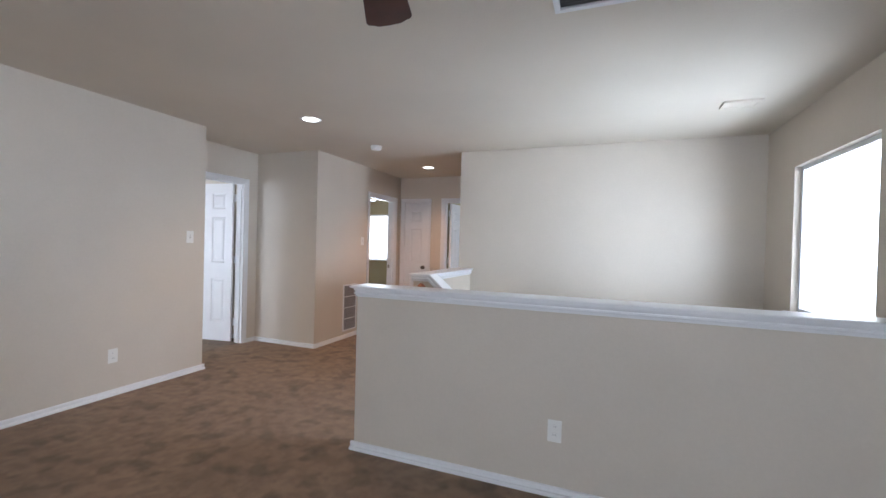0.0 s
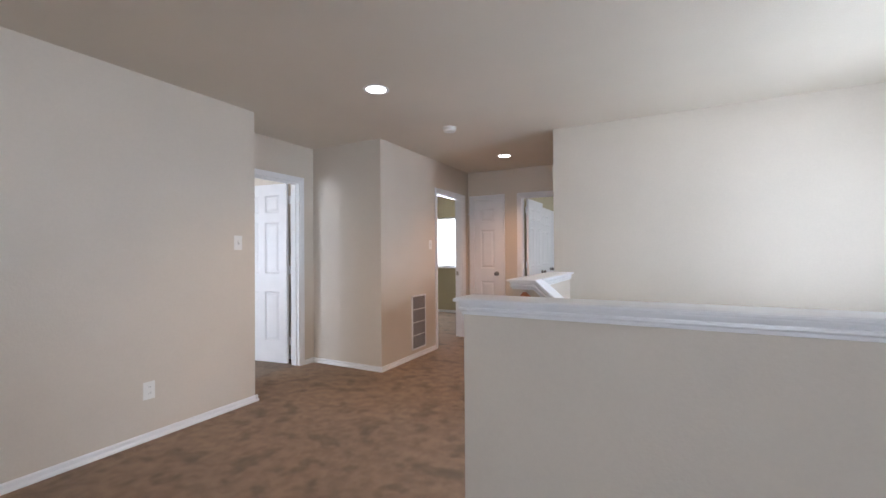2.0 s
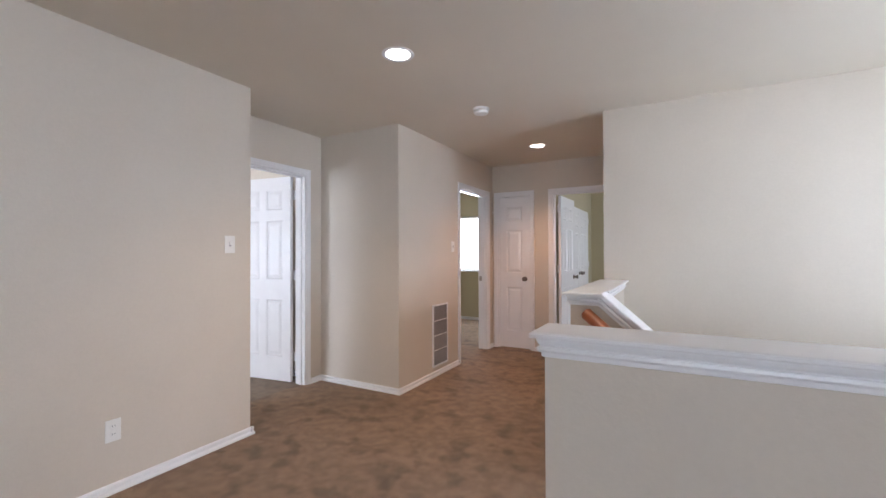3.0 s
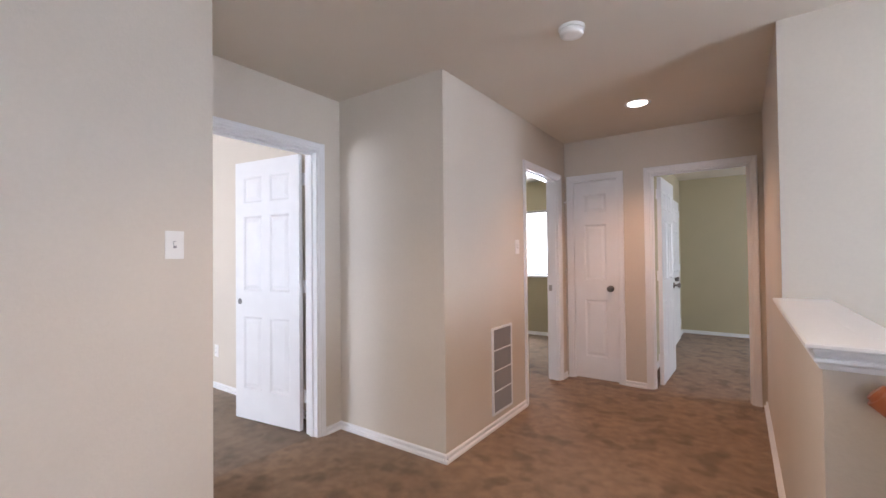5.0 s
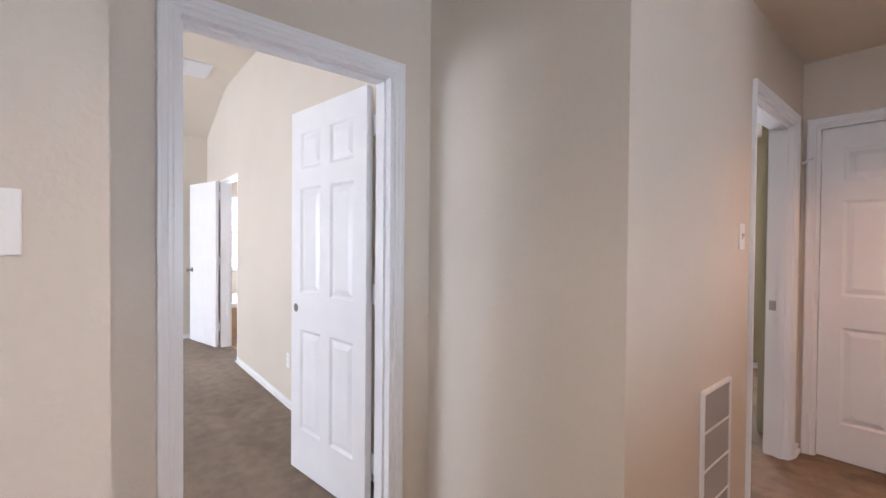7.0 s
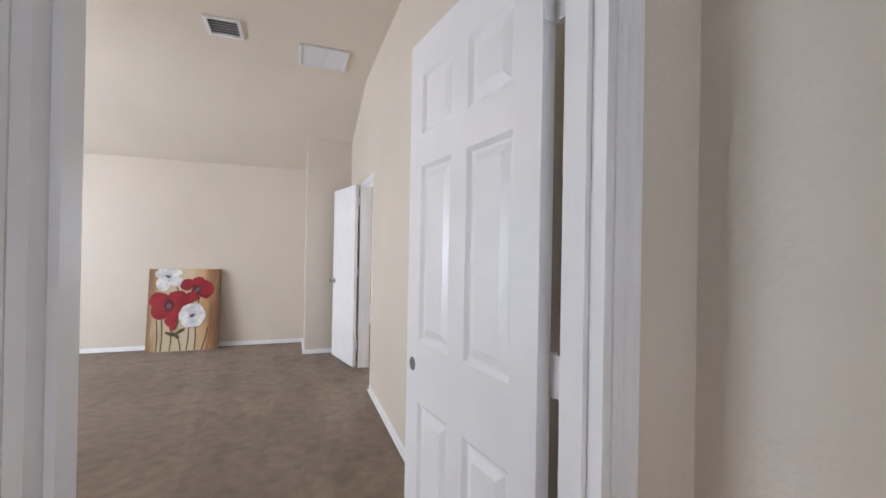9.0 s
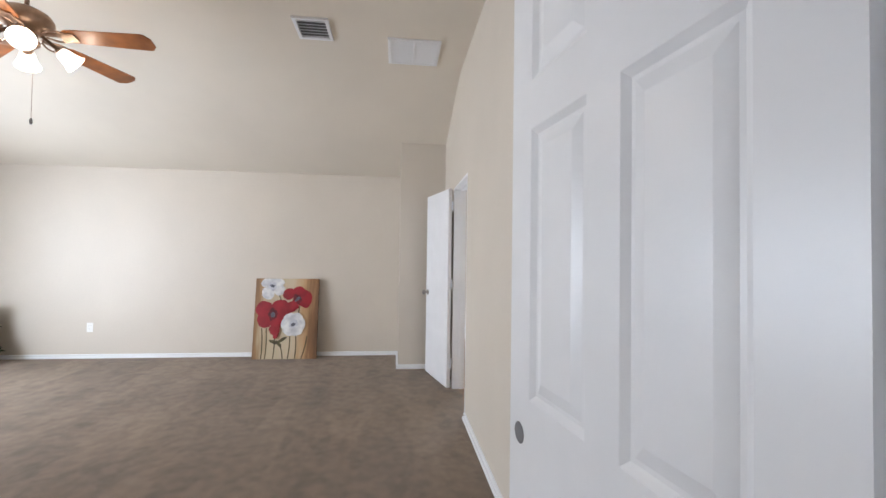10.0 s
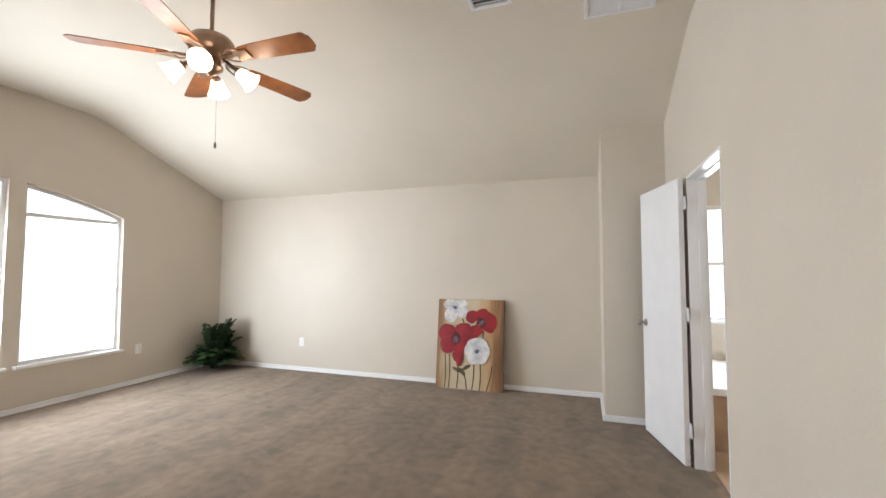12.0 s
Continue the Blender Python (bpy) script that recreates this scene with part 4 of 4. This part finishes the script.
def painting():
    w, h, t = 0.80, 1.03, 0.038
    ob = tagged(new("painting"), "unframed canvas of red and white poppies leaning on the wall", "painting")
    part("canvas", rbox(-t, 0, 0, w, 0, h, 0.004), M_CANVAS, ob, "cream canvas with brown streaked sides")
    rnd = random.Random(4)
    level = [0.001]

    def blob(name, u, v, r, mat, squash=1.0, turn=0.0, parent=None, wob=0.08):
        bm = bmesh.new()
        n = 28
        ph = [rnd.uniform(0, 6.28) for _ in range(3)]
        rows = []
        level[0] += 0.0004
        for f, lift in ((1.0, 0.0), (0.55, 0.002), (0.05, 0.0025)):
            row = []
            for i in range(n):
                a = 2 * math.pi * i / n
                rr = r * f * (1 + wob * math.sin(2 * a + ph[0]) + wob * 0.6 * math.sin(5 * a + ph[1]) + wob * 0.35 * math.sin(9 * a + ph[2]))
                px, pz = rr * math.cos(a), rr * squash * math.sin(a)
                px, pz = px * math.cos(turn) - pz * math.sin(turn), px * math.sin(turn) + pz * math.cos(turn)
                row.append(bm.verts.new((level[0] + lift, min(max(u * w + px, 0.002), w - 0.002), min(max((1 - v) * h + pz, 0.002), h - 0.002))))
            rows.append(row)
        for p, q in zip(rows, rows[1:]):
            for i in range(n):
                bm.faces.new((p[i], p[(i + 1) % n], q[(i + 1) % n], q[i]))
        bm.faces.new(rows[-1])
        return part(name, bm, mat, parent or ob, smooth=True)

    def stem(u0, v0, u1, v1, wd=0.014):
        bm = bmesh.new()
        level[0] += 0.0002
        rows = []
        for i in range(9):
            s = i / 8
            u = u0 + (u1 - u0) * s + 0.012 * math.sin(s * 3.1)
            v = v0 + (v1 - v0) * s
            rows.append([bm.verts.new((level[0], u * w + d, (1 - v) * h)) for d in (-wd / 2, wd / 2)])
        for p, q in zip(rows, rows[1:]):
            bm.faces.new((p[0], p[1], q[1], q[0]))
        part("stem", bm, M_STEMG, ob)

    for u0, v0, u1, v1 in ((0.13, 0.62, 0.14, 0.995), (0.20, 0.62, 0.20, 0.995), (0.33, 0.72, 0.32, 0.995), (0.41, 0.80, 0.47, 0.995), (0.57, 0.68, 0.55, 0.995), (0.66, 0.68, 0.66, 0.995), (0.84, 0.72, 0.76, 0.995), (0.30, 0.10, 0.42, 0.30), (0.70, 0.35, 0.66, 0.50)):
        stem(u0, v0, u1, v1)
    for u, v, tr in ((0.32, 0.79, -0.4), (0.46, 0.76, 0.5), (0.40, 0.81, -0.9)):
        blob("leaf", u, v, 0.055, M_STEMG, 0.4, tr)

    def flower(label, mat, eye, petals, eye_r):
        """A flower from its eye and its petals (u, v, radius, squash, turn), painted over one another."""
        base = blob("flower", *eye, eye_r * 1.7, mat)
        tagged(base, label)
        for u, v, r, sq, tr in petals:
            blob("petal", u, v, r, mat, sq, tr, base, 0.05)
        blob("flower_heart", *eye, eye_r * 1.45, M_DEEP if mat is M_RED else M_GREYP, 1.0, 0, base, 0.16)
        blob("flower_eye", *eye, eye_r, M_EYE, 1.0, 0, base, 0.15)

    flower("white painted poppy with five open petals", M_WHITEP, (0.265, 0.095), ((0.17, 0.050, 0.070, 0.8, 0.5), (0.36, 0.045, 0.075, 0.7, -0.4), (0.38, 0.150, 0.075, 0.8, 0.6), (0.20, 0.185, 0.088, 0.85, -0.7), (0.27, 0.020, 0.060, 0.8, 0.0)), 0.036)
    flower("red painted poppy with spread petals", M_RED, (0.675, 0.255), ((0.53, 0.195, 0.080, 0.9, 0.2), (0.77, 0.245, 0.110, 0.95, 0.9), (0.69, 0.165, 0.080, 0.85, 0.3), (0.78, 0.310, 0.070, 0.8, -0.6), (0.58, 0.355, 0.095, 0.75, 0.3)), 0.040)
    flower("large red painted poppy", M_RED, (0.295, 0.455), ((0.40, 0.360, 0.110, 0.9, 0.4), (0.17, 0.395, 0.115, 1.0, 0.3), (0.47, 0.450, 0.085, 0.9, -0.4), (0.17, 0.520, 0.105, 0.85, -0.9), (0.37, 0.540, 0.095, 0.9, 0.6)), 0.050)
    flower("round white painted poppy", M_WHITEP, (0.620, 0.575), tuple((0.62 + 0.105 * math.cos(1.05 * k), 0.575 - 0.085 * math.sin(1.05 * k), 0.082, 0.85, 1.05 * k + 1.57) for k in range(6)), 0.040)
    blob("bud", 0.33, 0.640, 0.070, M_RED, 0.95, 0.3)
    blob("bud", 0.355, 0.700, 0.052, M_RED, 0.65, 1.45)
    lean = math.asin(0.125 / h)
    ob.matrix_basis = Matrix.Translation((-8.745, 3.185, 0.0)) @ Matrix.Rotation(-lean, 4, "Y")


painting()

# ---- fern ----


def fern(x, y):
    ob = tagged(new("fern"), "bushy dark green fern on the carpet in the corner", "plant")
    rnd = random.Random(8)
    for k in range(90):
        a = rnd.uniform(0, 2 * math.pi)
        steep = rnd.uniform(0.15, 1.0)
        ln = rnd.uniform(0.40, 0.60) * (0.8 + 0.35 * steep)
        bm = bmesh.new()
        d = Vector((math.cos(a), math.sin(a), 0))
        s = Vector((-d.y, d.x, 0))
        base = Vector((rnd.uniform(-0.06, 0.06), rnd.uniform(-0.06, 0.06), 0.02))
        n = 16
        pts = []
        for i in range(n + 1):
            q = i / n
            rise = ln * (0.80 + 1.22 * steep)
            pts.append(base + d * (ln * q * (0.92 - 0.62 * steep)) + Vector((0, 0, rise * (q - 0.55 * q * q * (1.45 - 0.6 * steep)))))
        for i in range(n):
            p, q = pts[i], pts[i + 1]
            bm.faces.new([bm.verts.new(v) for v in (p - s * 0.0025, p + s * 0.0025, q + s * 0.002, q - s * 0.002)])
            if i < 2:
                continue
            f = i / n
            wl = 0.10 * math.sin(math.pi * (0.12 + 0.86 * f)) + 0.012
            t = (q - p).normalized()
            for sd in (-1, 1):
                tip = p + s * sd * wl + t * wl * 0.5 + Vector((0, 0, -wl * rnd.uniform(0.05, 0.45)))
                mid = (p + tip) / 2 + Vector((0, 0, 0.006))
                bm.faces.new([bm.verts.new(v) for v in (p, mid - t * 0.023, tip, mid + t * 0.023)])
        o = part("frond", bm, M_LEAF, ob)
        for v in o.data.vertices:
            v.co.x = max(v.co.x, FAR + 0.03 - x)
            v.co.y = max(v.co.y, -0.27 - y)
            v.co.z = max(v.co.z, 0.006)
    ob.location = (x, y, 0)


fern(-8.58, 0.03)

# ---- bathroom ----


def bathtub():
    ob = tagged(new("bathtub"), "white tub in a tiled deck under the bath window", "bathtub")
    bm = bmesh.new()
    box(bm, -8.92, -7.75, 5.72, 8.15, 0.006, 0.42)
    part("surround", bm, M_TILE, ob, "tan tiled surround")
    part("rim", rbox(-8.92, -7.72, 5.70, 8.17, 0.42, 0.48, 0.015, 3), M_TUB, ob, "white enamel rim")
    bm = bmesh.new()
    lathe(bm, [(0.022, 0.47), (0.018, 0.56), (0.020, 0.60), (0.0005, 0.61)], 14, Matrix.Translation((-7.85, 6.02, 0)))
    box(bm, -7.97, -7.85, 6.005, 6.035, 0.565, 0.585)
    part("faucet", bm, M_DARKMETAL, ob, "dark metal faucet", smooth=True)


bathtub()
